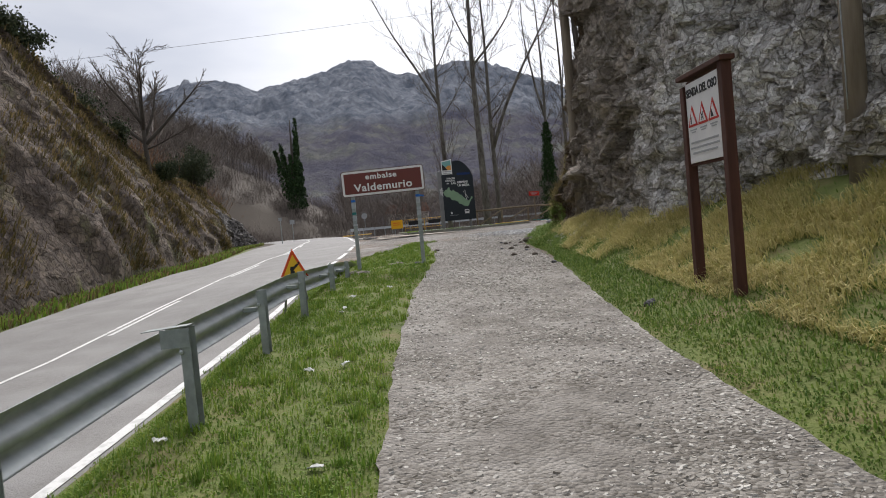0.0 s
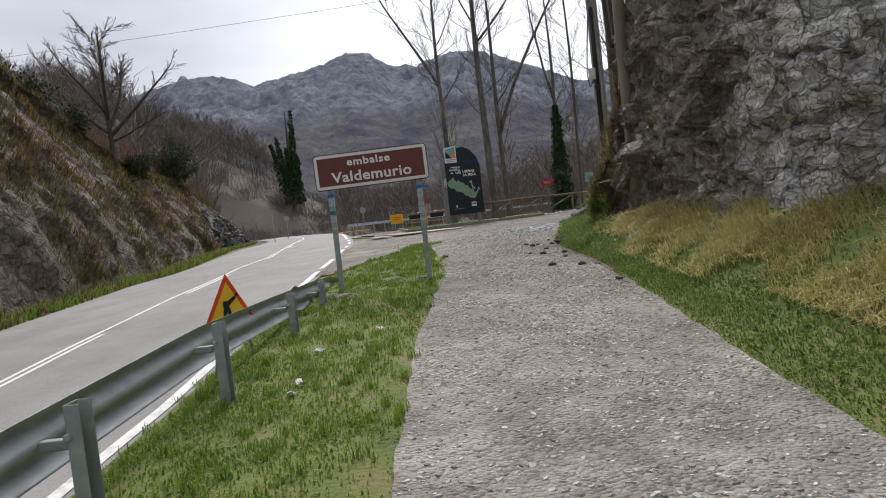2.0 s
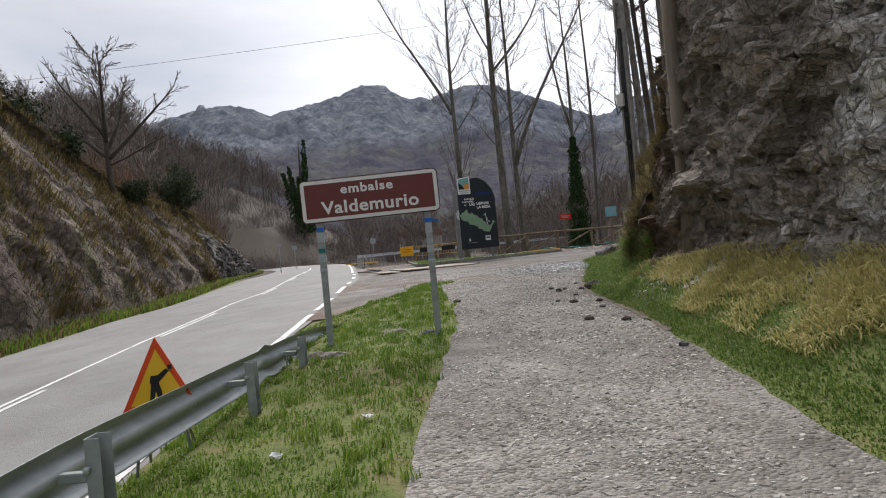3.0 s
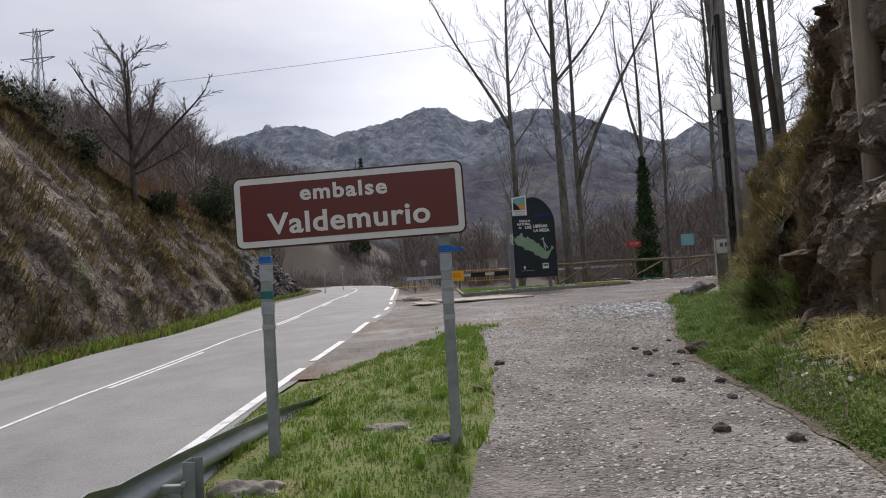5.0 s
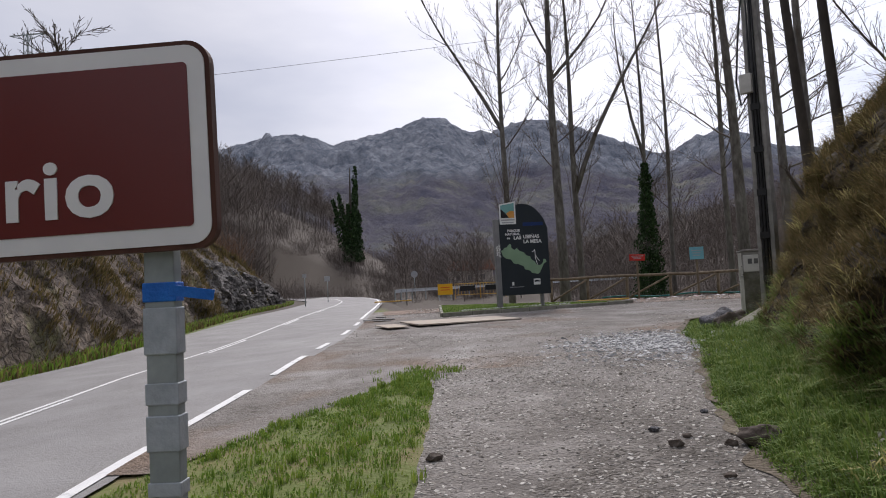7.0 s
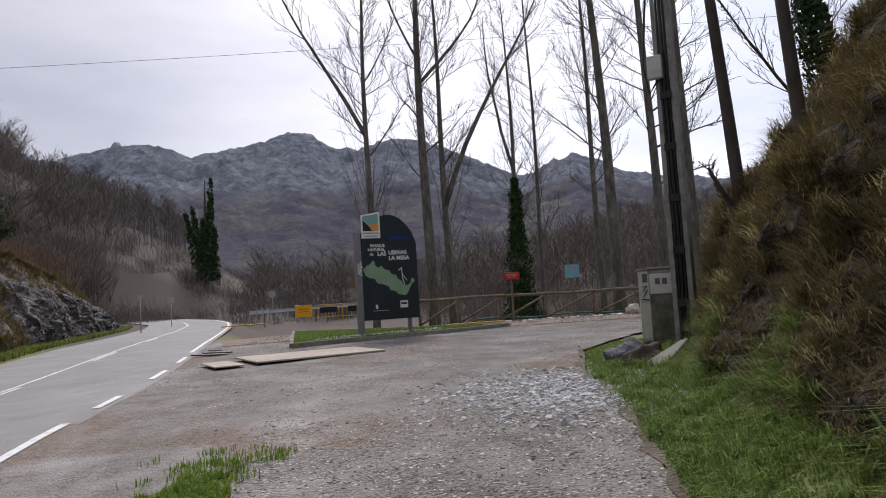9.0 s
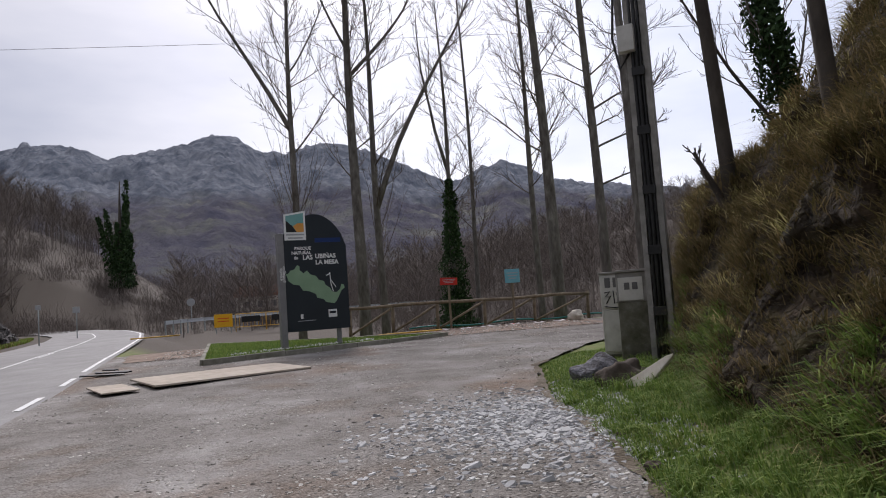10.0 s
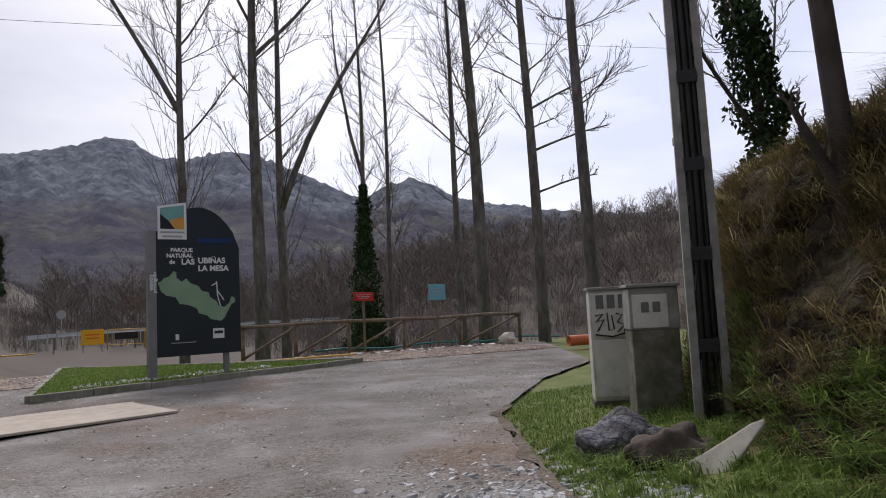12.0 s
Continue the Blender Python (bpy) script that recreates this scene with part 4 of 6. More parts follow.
ISLAND = [(-1.7, 33.8), (4.85, 36.9), (4.7, 37.4), (1.5, 39.2), (-2.6, 42.0)]
isl = thing("traffic_island", (0, 36, gz(36)), "raised grass island edged with mossy kerbs", "traffic island")
slab_of("turf", [(x, y - 36) for x, y in ISLAND], -0.05, 0.09, M_EARTH, isl, "short green turf")
for k in range(len(ISLAND)):
    a, b = Vector((*ISLAND[k], 0)), Vector((*ISLAND[(k + 1) % len(ISLAND)], 0))
    n = max(1, int((b - a).length / 1.0))
    for j in range(n):
        p, q = a.lerp(b, j / n), a.lerp(b, (j + 1) / n)
        mid, d = (p + q) / 2, q - p
        part("kerb_stone", box((d.length - 0.012, 0.11, 0.2), (mid.x, mid.y - 36, 0.03 + 0.008 * math.sin(j * 2.3)), 0.012, pose(0, 0, 0, 0, 0, math.degrees(math.atan2(d.y, d.x)))), M_KERB, isl)


def park_board():
    at = (1.08, 35.75, gz(36) + 0.06)
    t = thing("park_board", at, "tall dark park board with arched top and green map", "information board")
    t.rotation_euler.z = radians(13)
    z0 = 1.60 - at[2]
    w = 1.72
    arch = [(-w / 2, 0), (w / 2, 0), (w / 2, 2.28)]
    for i in range(1, 14):
        s = i / 14
        arch.append((w / 2 - w * s, 2.28 + 0.93 * (math.sin(math.pi * (0.11 + 0.78 * s ** 0.85)) ** 0.8 - 0.34 * (1 - s) ** 2 * (1 - s)) * (1 if s < .9 else 1 - (s - .9) * 2.0)))
    arch += [(-w / 2, 2.62)]
    base = Matrix.Translation((0, 0, z0))
    panel = prism(arch, 0.16, base, "panel", M_BOARD, t, "dark slate-blue printed panel")
    part("side_post", box((0.16, 0.30, 2.7 + z0), (-w / 2 - 0.083, 0.05, (2.7 + z0) / 2 - 0.05), 0.01), M_BOARDSIDE, t, "grey side post")
    part("leg", box((0.12, 0.1, z0 + 0.1), (w / 2 - 0.3, 0.02, z0 / 2 - 0.05), 0.008), M_BOARDSIDE, t)
    front = -0.083

    def at_px(px, py, lift=0.0):
        return base @ Matrix.Translation(((px - 354) / 86, front - lift, (635 - py) / 83.5))

    prism([(-.29, -.38), (.29, -.38), (.29, .42), (-.29, .32)], 0.006, at_px(308, 398), "emblem", M_PRINT, panel, "white emblem panel")
    prism([(-.24, -.16), (.24, -.16), (.24, .36), (-.24, .28)], 0.004, at_px(308, 398, 0.005), "emblem_sky", M_TEAL, panel)
    prism([(-.24, -.16), (.05, -.16), (-.08, .02), (-.24, .16)], 0.004, at_px(308, 398, 0.009), "emblem_dark_slope", M_BLACK, panel)
    prism([(.24, -.16), (.24, .08), (.08, .08), (-.05, .0), (.05, -.16)], 0.004, at_px(308, 398, 0.009), "emblem_ochre_hill", M_OCHRE, panel)
    prism([(-.24, -.25), (.24, -.25), (.24, -.21), (-.24, -.21)], 0.004, at_px(308, 398, 0.005), "emblem_bar", M_GREYPRINT, panel)
    prism([(-.2, -.34), (.2, -.34), (.2, -.30), (-.2, -.30)], 0.004, at_px(308, 398, 0.005), "emblem_bar", M_GREYPRINT, panel)
    lettering("lettering", "PARQUE", 0.118, at_px(343, 449, 0.003), M_PRINT, panel, 0.004, "RIGHT")
    lettering("lettering", "NATURAL", 0.118, at_px(343, 459, 0.003), M_PRINT, panel, 0.004, "RIGHT")
    lettering("lettering", "de", 0.118, at_px(312, 470, 0.003), M_PRINT, panel, 0.003, "RIGHT")
    lettering("lettering", "LAS", 0.168, at_px(346, 470, 0.003), M_PRINT, panel, 0.006, "RIGHT")
    lettering("lettering", "UBIÑAS", 0.168, at_px(352, 468, 0.003), M_PRINT, panel, 0.006, "LEFT")
    lettering("lettering", "LA MESA", 0.168, at_px(352, 482, 0.003), M_PRINT, panel, 0.006, "LEFT")
    px = [(282, 506), (289, 503), (292, 498), (301, 496), (309, 486), (314, 489), (314, 498), (323, 505), (331, 499), (338, 508), (352, 513), (358, 522), (370, 525), (373, 534), (384, 541), (388, 550), (399, 552), (408, 545), (411, 534), (417, 535), (419, 543), (411, 548), (404, 561), (398, 572), (392, 577), (373, 573), (367, 566), (352, 562), (349, 553), (333, 546), (319, 544), (312, 532), (297, 529), (287, 521), (285, 513)]
    prism([((a - 354) / 86, (635 - b) / 83.5) for a, b in reversed(px)], 0.004, base @ Matrix.Translation((0, front - 0.001, 0)), "map_shape", M_MAPGREEN, panel, "pale green map of the park")
    for a, b in (((385, 505), (386, 530)), ((386, 530), (391, 550)), ((376, 513), (385, 508)), ((386, 522), (398, 540))):
        d = Vector((b[0] - a[0], a[1] - b[1]))
        ang = math.degrees(math.atan2(d.y, d.x))
        part("map_road", box((d.length / 84, 0.003, 0.022), (0, 0, 0), 0, at_px((a[0] + b[0]) / 2, (a[1] + b[1]) / 2, 0.005) @ pose(0, 0, 0, 0, -ang, 0)), M_PRINT, panel)
    part("blue_stripe", box((0.72, 0.003, 0.12), (0, 0, 0), 0, at_px(384, 431, 0.002)), M_BLUEPRINT, panel)
    part("badge", box((0.24, 0.004, 0.21), (0, 0, 0), 0, at_px(387, 599, 0.002)), M_PRINT, panel)
    part("badge_bar", box((0.18, 0.003, 0.06), (0, 0, 0), 0, at_px(387, 597, 0.006)), M_BOARD, panel)
    part("crest", box((0.07, 0.004, 0.12), (0, 0, 0), 0, at_px(314, 602, 0.002)), M_PRINT, panel)
    part("small_print", box((0.5, 0.003, 0.018), (0, 0, 0), 0, at_px(325, 612, 0.002)), M_GREYPRINT, panel)
    for words, dx in (("espacio", -0.03), ("protegido", 0.045)):
        lettering("side_lettering", words, 0.11, Matrix.Translation((-w / 2 - 0.083 + dx, -0.103, z0 + 1.55)) @ pose(0, 0, 0, 0, -90, 0), M_PRINT, t, 0.002)


park_board()


# ---- timber fence ----
def fence():
    y0 = 40.6
    t = thing("timber_fence", (6.7, y0, gz(y0)), "weathered round-pole timber fence with diagonal braces", "fence")
    g = gz(y0)
    xs = [2.25, 3.75, 5.35, 7.1, 9.0, 11.1]
    top = 2.06 - g
    for i, x in enumerate(xs):
        tube("post", [(x - 6.7, 0, -0.2), (x - 6.7, 0, top * 0.5), (x - 6.68, 0, top + 0.05)], [0.062, 0.06, 0.058], 9, M_FENCE, t)
    tube("top_rail", [(x - 6.7, -0.07, top + 0.02 * math.sin(x * 1.7)) for x in (1.9, 3, 4.2, 5.35, 6.5, 7.1)], 0.055, 9, M_FENCE, t)
    tube("top_rail", [(x - 6.7, -0.07, top - 0.03 + 0.02 * math.sin(x * 2.1)) for x in (7.05, 8, 9, 10, 11.15)], 0.055, 9, M_FENCE, t)
    for a, b in zip(xs[:-1], xs[1:]):
        tube("brace", [(a - 6.65, 0.03, 0.08), ((a + b) / 2 - 6.7, 0.04, top * .48), (b - 6.75, 0.03, top - 0.1)], 0.04, 8, M_FENCE, t)


fence()


def small_sign(name, x, y, z0, z1, w, h, material, label, tilt=0.0):
    t = thing(name, (x, y, z0), label, "sign")
    part("post", box((0.07, 0.07, z1 - z0), (0, 0, (z1 - z0) / 2 - 0.05), 0.008), M_FENCE, t)
    p = part("panel", box((w, 0.03, h), (0, -0.055, z1 - z0 - h / 2 + 0.06), 0.006, pose(0, 0, 0, 0, tilt, 0)), material, t)
    for k in range(3):
        part("text_bar", box((w * (0.75 - 0.12 * k), 0.004, h * 0.07), (0, -0.074, z1 - z0 - h * (0.28 + 0.2 * k) + 0.06), 0), M_GREYPRINT, p)


small_sign("waymark_sign", 5.75, 40.25, gz(40) - 0.05, 2.85, 0.62, 0.26, M_REDSIGN, "small red waymark board on a wooden post", 3)
small_sign("notice_sign", 8.15, 40.4, gz(40) - 0.05, 3.02, 0.56, 0.5, M_BLUESIGN, "square pale blue notice on a slim post")


# ---- bear-trail warning board ----
def trail_board():
    p0, p1 = Vector((2.78, 7.30, 0.5)), Vector((2.80, 6.36, 0.42))
    d = p1 - p0
    t = thing("trail_warning_board", (2.79, 6.83, 0.45), "white trail warning board on two dark red timber posts", "information board")
    t.rotation_euler.z = math.atan2(d.y, d.x)
    L = Vector((d.x, d.y)).length
    for sx, zt in ((-1, 2.27), (1, 2.36)):
        part("post", box((0.10, 0.10, zt + 0.3), (sx * L / 2, 0, zt / 2 - 0.15), 0.008), M_BROWNWOOD, t)
    part("cap", box((L + 0.16, 0.15, 0.05), (0, 0, 2.36), 0.006, pose(0, 0, 0, 0, 0.5, 0)), M_BROWNWOOD, t)
    fr = part("frame", box((L - 0.10, 0.05, 0.9), (0, 0.01, 1.86), 0.006), M_BROWNWOOD, t)
    p = part("panel", box((L - 0.16, 0.02, 0.84), (0, -0.025, 1.86), 0.003), M_SIGNWHITE, fr, "white printed panel")
    lettering("lettering", "SENDA DEL OSO", 0.115, Matrix.Translation((0, -0.037, 2.17)), M_BLACK, p, 0.0045, width=0.86)
    for k in (-1, 0, 1):
        x = k * 0.25
        m = Matrix.Translation((x, -0.037, 1.92))
        o = prism([(-.12, -.1), (.12, -.1), (0, .12)], 0.004, m, "warning_triangle", M_REDSIGN, p, "red warning triangle")
        prism([(-.078, -.077), (.078, -.077), (0, .068)], 0.004, m @ Matrix.Translation((0, -0.003, 0)), "triangle_field", M_SIGNWHITE, o)
        if k == 0:
            for a in (38, -38):
                part("symbol", box((0.012, 0.003, 0.1), (0, 0, 0), 0, m @ Matrix.Translation((0, -0.006, -0.025)) @ pose(0, 0, 0, 0, a, 0)), M_BLACK, o)
        else:
            prism([(-.045, -.07), (.02 * k, -.07), (-.02, .0), (-.035, .02)], 0.003, m @ Matrix.Translation((0, -0.006, 0)), "symbol", M_BLACK, o)
        part("caption_bar", box((0.16, 0.003, 0.014), (x, -0.037, 1.785), 0), M_GREYPRINT, p)
        part("caption_bar", box((0.11, 0.003, 0.012), (x, -0.037, 1.76), 0), M_GREYPRINT, p)
    for k, wd in enumerate((0.66, 0.7, 0.6)):
        part("text_bar", box((wd, 0.003, 0.02), (0, -0.037, 1.65 - 0.055 * k), 0), M_GREYPRINT, p)


trail_board()


# ---- roadworks triangle ----
def roadworks_sign():
    t = thing("roadworks_sign", (-2.36, 10.45, 0.38), "yellow roadworks triangle with a red border on a folding stand", "road sign")
    t.rotation_euler.z = radians(14)
    z = 0.80 - 0.38
    base = Matrix.Translation((0, 0, z))
    s = 0.255

    def tri_outline(k, r=0.02):
        c = [(-s * k, 0.16 - 0.16 * k), (s * k, 0.16 - 0.16 * k), (0, 0.16 + 0.36 * k)]
        return c

    p = prism(tri_outline(1.0), 0.012, base, "panel", M_ORANGE, t, "red-orange border")
    prism(tri_outline(0.76), 0.004, base @ Matrix.Translation((0, -0.008, 0)), "field", M_YELLOW, p, "amber yellow field")
    sym = base @ Matrix.Translation((0.0, -0.012, 0.045)) @ Matrix.Diagonal((0.95, 1, 0.95, 1))
    o = prism([(-.07, 0), (-.045, 0), (-.02, .09), (.0, .0), (.03, 0), (.02, .1), (.0, .17), (-.05, .16)], 0.004, sym, "digging_symbol", M_BLACK, p)
    prism([(-.06, .15), (.0, .15), (.085, .235), (.06, .255), (.0, .21), (-.05, .21)], 0.004, sym, "digging_symbol", M_BLACK, p)
    prism([(.075, .245), (.105, .245), (.105, .28), (.075, .28)], 0.004, sym, "digging_symbol", M_BLACK, p)
    prism([(.02, .0), (.12, .0), (.07, .05)], 0.004, sym, "digging_symbol", M_BLACK, p)
    for sx in (-1, 1):
        tube("leg", [(sx * 0.12, 0.012, z + 0.1), (sx * 0.2, 0.0, -0.05)], 0.012, 6, M_GALVPOST, t)
        tube("leg", [(sx * 0.08, 0.02, z + 0.2), (sx * 0.18, 0.38, -0.05)], 0.012, 6, M_GALVPOST, t)


roadworks_sign()


# ---- poles, meter cabinets ----
def wooden_pole(x, y, z, h, r, label):
    t = thing("utility_pole", (x, y, z), label, "utility pole", "wooden utility poles")
    tube("shaft", [(0, 0, -0.4), (0.0, 0, h * .3), (-0.01, 0, h * .7), (0, 0, h)], [r, r * .94, r * .86, r * .8], 16, M_POLE, t)
    return t


p1 = wooden_pole(3.17, 15.05, 1.12, 8.0, 0.115, "weathered wooden utility pole at the foot of the rock")
p2 = wooden_pole(4.78, 7.55, 1.45, 8.0, 0.125, "weathered wooden pole on the grassy bank under the rock")
tube("cable", [(-.12, -.03, 0.9), (-.13, -.04, 1.6), (-.15, -.06, 2.4), (-.13, -.03, 3.4), (-.12, 0, 5)], 0.008, 5, M_TAPE, p2, "loose grey cable")


def concrete_pole():
    x, y, z = 5.30, 25.22, 1.2
    t = thing("concrete_pole", (x, y, z), "tall concrete H-section power pole with cables in its groove", "utility pole")
    t.rotation_euler.z = radians(-38)
    h = 8.5
    for nm, dx in (("flange", -0.125), ("flange", 0.125)):
        v = []
        for zz, k in ((-0.4, 1.0), (h, 0.72)):
            for a, b in ((-0.035, -0.125), (0.035, -0.125), (0.035, 0.125), (-0.035, 0.125)):
                v.append((dx * k + a, b * k, zz))
        obj(nm, v, [(3, 2, 1, 0), (4, 5, 6, 7), (0, 1, 5, 4), (1, 2, 6, 5), (2, 3, 7, 6), (3, 0, 4, 7)], M_CONCRETE, t)
    part("web", box((0.19, 0.05, h + 0.3), (0, 0, h / 2 - 0.15), 0.004), M_CONCRETE, t)
    for k in range(11):
        part("web_rung", box((0.17, 0.16, 0.14), (0, 0, 0.5 + k * 0.75), 0.01), M_CONCRETE, t)
    for dx, r in ((-0.05, 0.022), (0.0, 0.03), (0.05, 0.018)):
        tube("cable", [(dx, -0.11, -0.2), (dx + .01, -0.115, 2), (dx - .01, -0.11, 4), (dx, -0.105, 6.4)], r, 7, M_CABLE, t)
    for zz in (0.7, 1.5, 2.3, 3.1, 3.9):
        part("cable_clip", box((0.17, 0.03, 0.12), (0, -0.135, zz), 0.006), M_CABLE, t)
    part("junction_box", box((0.22, 0.12, 0.36), (-0.12, -0.17, 4.35), 0.012), M_CABWHITE, t, "pale junction box")
    tube("cable_loop", [(-.1, -.14, 4.15), (-.22, -.2, 3.95), (-.3, -.15, 4.4), (-.24, -.1, 5.2), (-.1, -.12, 6.2)], 0.018, 6, M_CABLE, t)
    part("number_plate", box((0.012, 0.05, 0.06), (-0.155, 0.02, 2.55), 0.002), M_PRINT, t, "small white number plate")


concrete_pole()


def scrawl(parent, at, pts, material, r=0.009):
    tube("graffiti_stroke", [(at[0] + a, at[1], at[2] + b) for a, b in pts], r, 5, material, parent)


def cabinet_left():
    x, y = 5.68, 27.25
    t = thing("meter_cabinet", (x, y, gz(y)), "tall dirty white meter cabinet with black graffiti", "meter cabinet", turn=-27)
    body = part("body", box((0.50, 0.34, 1.30), (0, 0.1, 0.80), 0.012), M_CABWHITE, t)
    part("plinth", box((0.52, 0.36, 0.3), (0, 0.1, 0.0), 0.01), M_MOSSCONC, t)
    part("door", box((0.46, 0.02, 0.52), (0, -0.082, 1.16), 0.006), M_CABWHITE, t)
    part("lower_panel", box((0.46, 0.02, 0.68), (0, -0.082, 0.53), 0.02), M_CABWHITE, t, "white moulded lower panel")
    for k in (-1, 0, 1):
        part("window", box((0.09, 0.008, 0.16), (k * 0.13, -0.094, 1.31), 0.004), M_GLASSDARK, t)
    part("lid", box((0.54, 0.40, 0.04), (0, 0.1, 1.465), 0.01), M_CONCRETE, t)
    for pts in ([(-.19, .1), (-.1, .12), (-.18, .03), (-.09, .05), (-.17, -.08)], [(-.05, .13), (-.04, -.08), (.02, -.06), (.0, .1)], [(.05, .12), (.12, .1), (.06, .02), (.14, -.02), (.06, -.1)], [(-.2, -.12), (0, -.15), (.16, -.11)], [(.14, .13), (.17, 0), (.13, -.1)]):
        scrawl(t, (0, -0.098, 1.05), pts, M_BLACK)


def cabinet_right():
    x, y = 5.34, 26.02
    t = thing("meter_box", (x, y, gz(y)), "grey-white meter box on a mossy concrete pedestal", "meter cabinet", turn=-27)
    part("pedestal", box((0.46, 0.46, 1.15), (0, 0.1, 0.45), 0.02), M_MOSSCONC, t, "mossy concrete pedestal")
    part("housing", box((0.48, 0.44, 0.42), (0, 0.1, 1.235), 0.012), M_CONCRETE, t)
    part("door", box((0.34, 0.02, 0.33), (-0.04, -0.128, 1.21), 0.008), M_CABWHITE, t, "white meter door")
    for k in (0, 1):
        part("window", box((0.075, 0.008, 0.1), (-0.09 + 0.11 * k, -0.14, 1.25), 0.004), M_GLASSDARK, t)
    part("lid", box((0.52, 0.5, 0.035), (0, 0.1, 1.465), 0.008), M_CONCRETE, t)


cabinet_left()
cabinet_right()

# ---- boulders, stones, boards on the ground ----
for nm, at, size, sq, mt, sd, lab in (
        ("boulder", (4.44, 25.35, 1.07), 0.37, (1.15, 1, .78), M_BOULDER, 3, "large rounded blue-grey boulder in the grass"),
        ("boulder", (4.46, 24.70, 1.09), 0.34, (1.0, .9, .85), M_DARKSTONE, 5, "earth-stained dark boulder beside the grey one"),
        ("boulder", (-1.72, 13.25, 0.62), 0.20, (1.3, .7, .55), M_ROUGHSTONE, 11, "rough pale stone at the foot of the sign post"),
        ("boulder", (-1.05, 14.6, 0.66), 0.19, (1.3, .8, .5), M_ROUGHSTONE, 17, "rough pale stone half sunk in the verge"),
        ("boulder", (2.3, 17.6, 0.85), 0.14, (1.3, .9, .7), M_DARKSTONE, 19, "brown stone at the foot of the bank"),
        ("boulder", (10.1, 39.5, 1.22), 0.30, (1.0, .8, .85), M_PALESLAB, 23, "pale block of stone beside the fence"),
        ("boulder", (2.2, 7.23, 0.40), 0.085, (1, 1, .9), M_BOULDER, 29, "round grey stone in the grass"),
        ("boulder", (3.2, 11.37, 0.97), 0.16, (1.2, .9, .7), M_BOULDER, 31, "loose grey rock on the grassy bank"),
        ("boulder", (3.72, 16.5, 1.95), 0.55, (1.0, 1.2, .75), M_ROUGHSTONE, 43, "rough pale rock jutting out of the earth bank"),
        ("boulder", (-0.55, 14.15, 0.68), 0.13, (1.2, .9, .5), M_BOULDER, 37, "grey stone wedged at the post's foot")):
    ob = part(nm, stone_mesh(sd, size, sq, 4), mt, None, "", True)
    ob.location = at
    tagged(ob, lab, "boulder")
slab = prism([(-.34, -.03), (-.31, -.11), (-.2, -.135), (-.02, -.12), (.14, -.03), (.34, .10), (.36, .135), (.26, .14), (.08, .10), (-.12, .06), (-.27, .04)], 0.055, Matrix.Identity(4), "stone_slab", M_PALESLAB)
bv = slab.modifiers.new("worn_edges", "BEVEL")
bv.width, bv.segments = 0.012, 2
slab.matrix_world = pose(4.48, 24.22, 1.22, -38, -22, -38)
tagged(slab, "pale flat stone slab leaning on the bank", "stone slab")

for k, (x, y) in enumerate(((2.16, 18.63), (1.66, 17.6), (2.06, 17.59), (1.44, 16.36), (1.63, 15.97), (1.99, 15.87), (1.89, 15.19), (-0.17, 17.44), (-0.36, 15.9), (1.59, 18.03), (1.8, 17.82), (1.9, 13.9), (2.0, 12.2), (1.83, 16.9), (1.5, 14.2), (2.9, 21.0), (3.3, 22.6), (3.1, 21.7))):
    s = 0.032 + 0.03 * ((k * 37) % 10) / 10
    ob = part("stone", stone_mesh(k + 40, s, (1.3, 1, .7), 2), M_DARKSTONE if k % 3 else M_BOULDER)
    ob.location = (x, y, path_z(x, y) + s * 0.35)
    tagged(ob, "loose angular stone lying on the path edge", "stone", "loose stones on the path")

for k, (x, y) in enumerate(((-1.25, 5.73), (-1.95, 4.3), (-1.39, 8.66), (-0.82, 3.67), (-0.97, 5.91), (-1.38, 8.9), (-1.4, 9.9), (-0.9, 10.6))):
    bm = bmesh.new()
    bmesh.ops.create_grid(bm, x_segments=5, y_segments=4, size=0.5)
    for v in bm.verts:
        v.co = Vector((v.co.x * 0.085, v.co.y * 0.05, 0.02 * noise.noise(v.co * 3 + Vector((k, 0, 0)))))
    bmesh.ops.solidify(bm, geom=bm.faces[:], thickness=0.004)
    ob = part("litter_scrap", bm, M_PLASTIC)
    ob.matrix_world = pose(x, y, land(x, y) + 0.045, 12, 8, k * 57)
    tagged(ob, "crumpled white scrap lying in the grass", "litter", "litter in the verge")

for (cx, cy, w, d, rot, th, lab) in ((-0.93, 30.95, 2.95, 1.75, 26, 0.035, "dusty plywood sheet lying on the forecourt"), (-2.66, 29.95, 0.6, 1.3, 26, 0.025, "short dusty board lying on the forecourt")):
    ob = part("plywood_sheet", box((w, d, th), (0, 0, 0), 0.006), M_PLYWOOD)
    ob.matrix_world = pose(cx, cy, gz(cy) + 0.035 + th / 2, 0.4, 0.6, rot)
    tagged(ob, lab, "board", "boards on the ground")
mats = thing("rubber_offcuts", (-3.75, 33.4, gz(33) - 0.01), "heap of flat dark rubber offcuts by the road", "rubbish")
for k, (dx, dy, a, w) in enumerate(((0, 0, 12, 0.9), (0.15, 0.3, 28, 0.75), (0.3, -0.1, 5, 0.5), (0.05, 0.45, -14, 0.3))):
    part("strip", box((w, 0.16, 0.03), (dx, dy, 0.03 + 0.025 * k), 0.006, pose(0, 0, 0, 2, 3, a)), M_BLACK, mats)


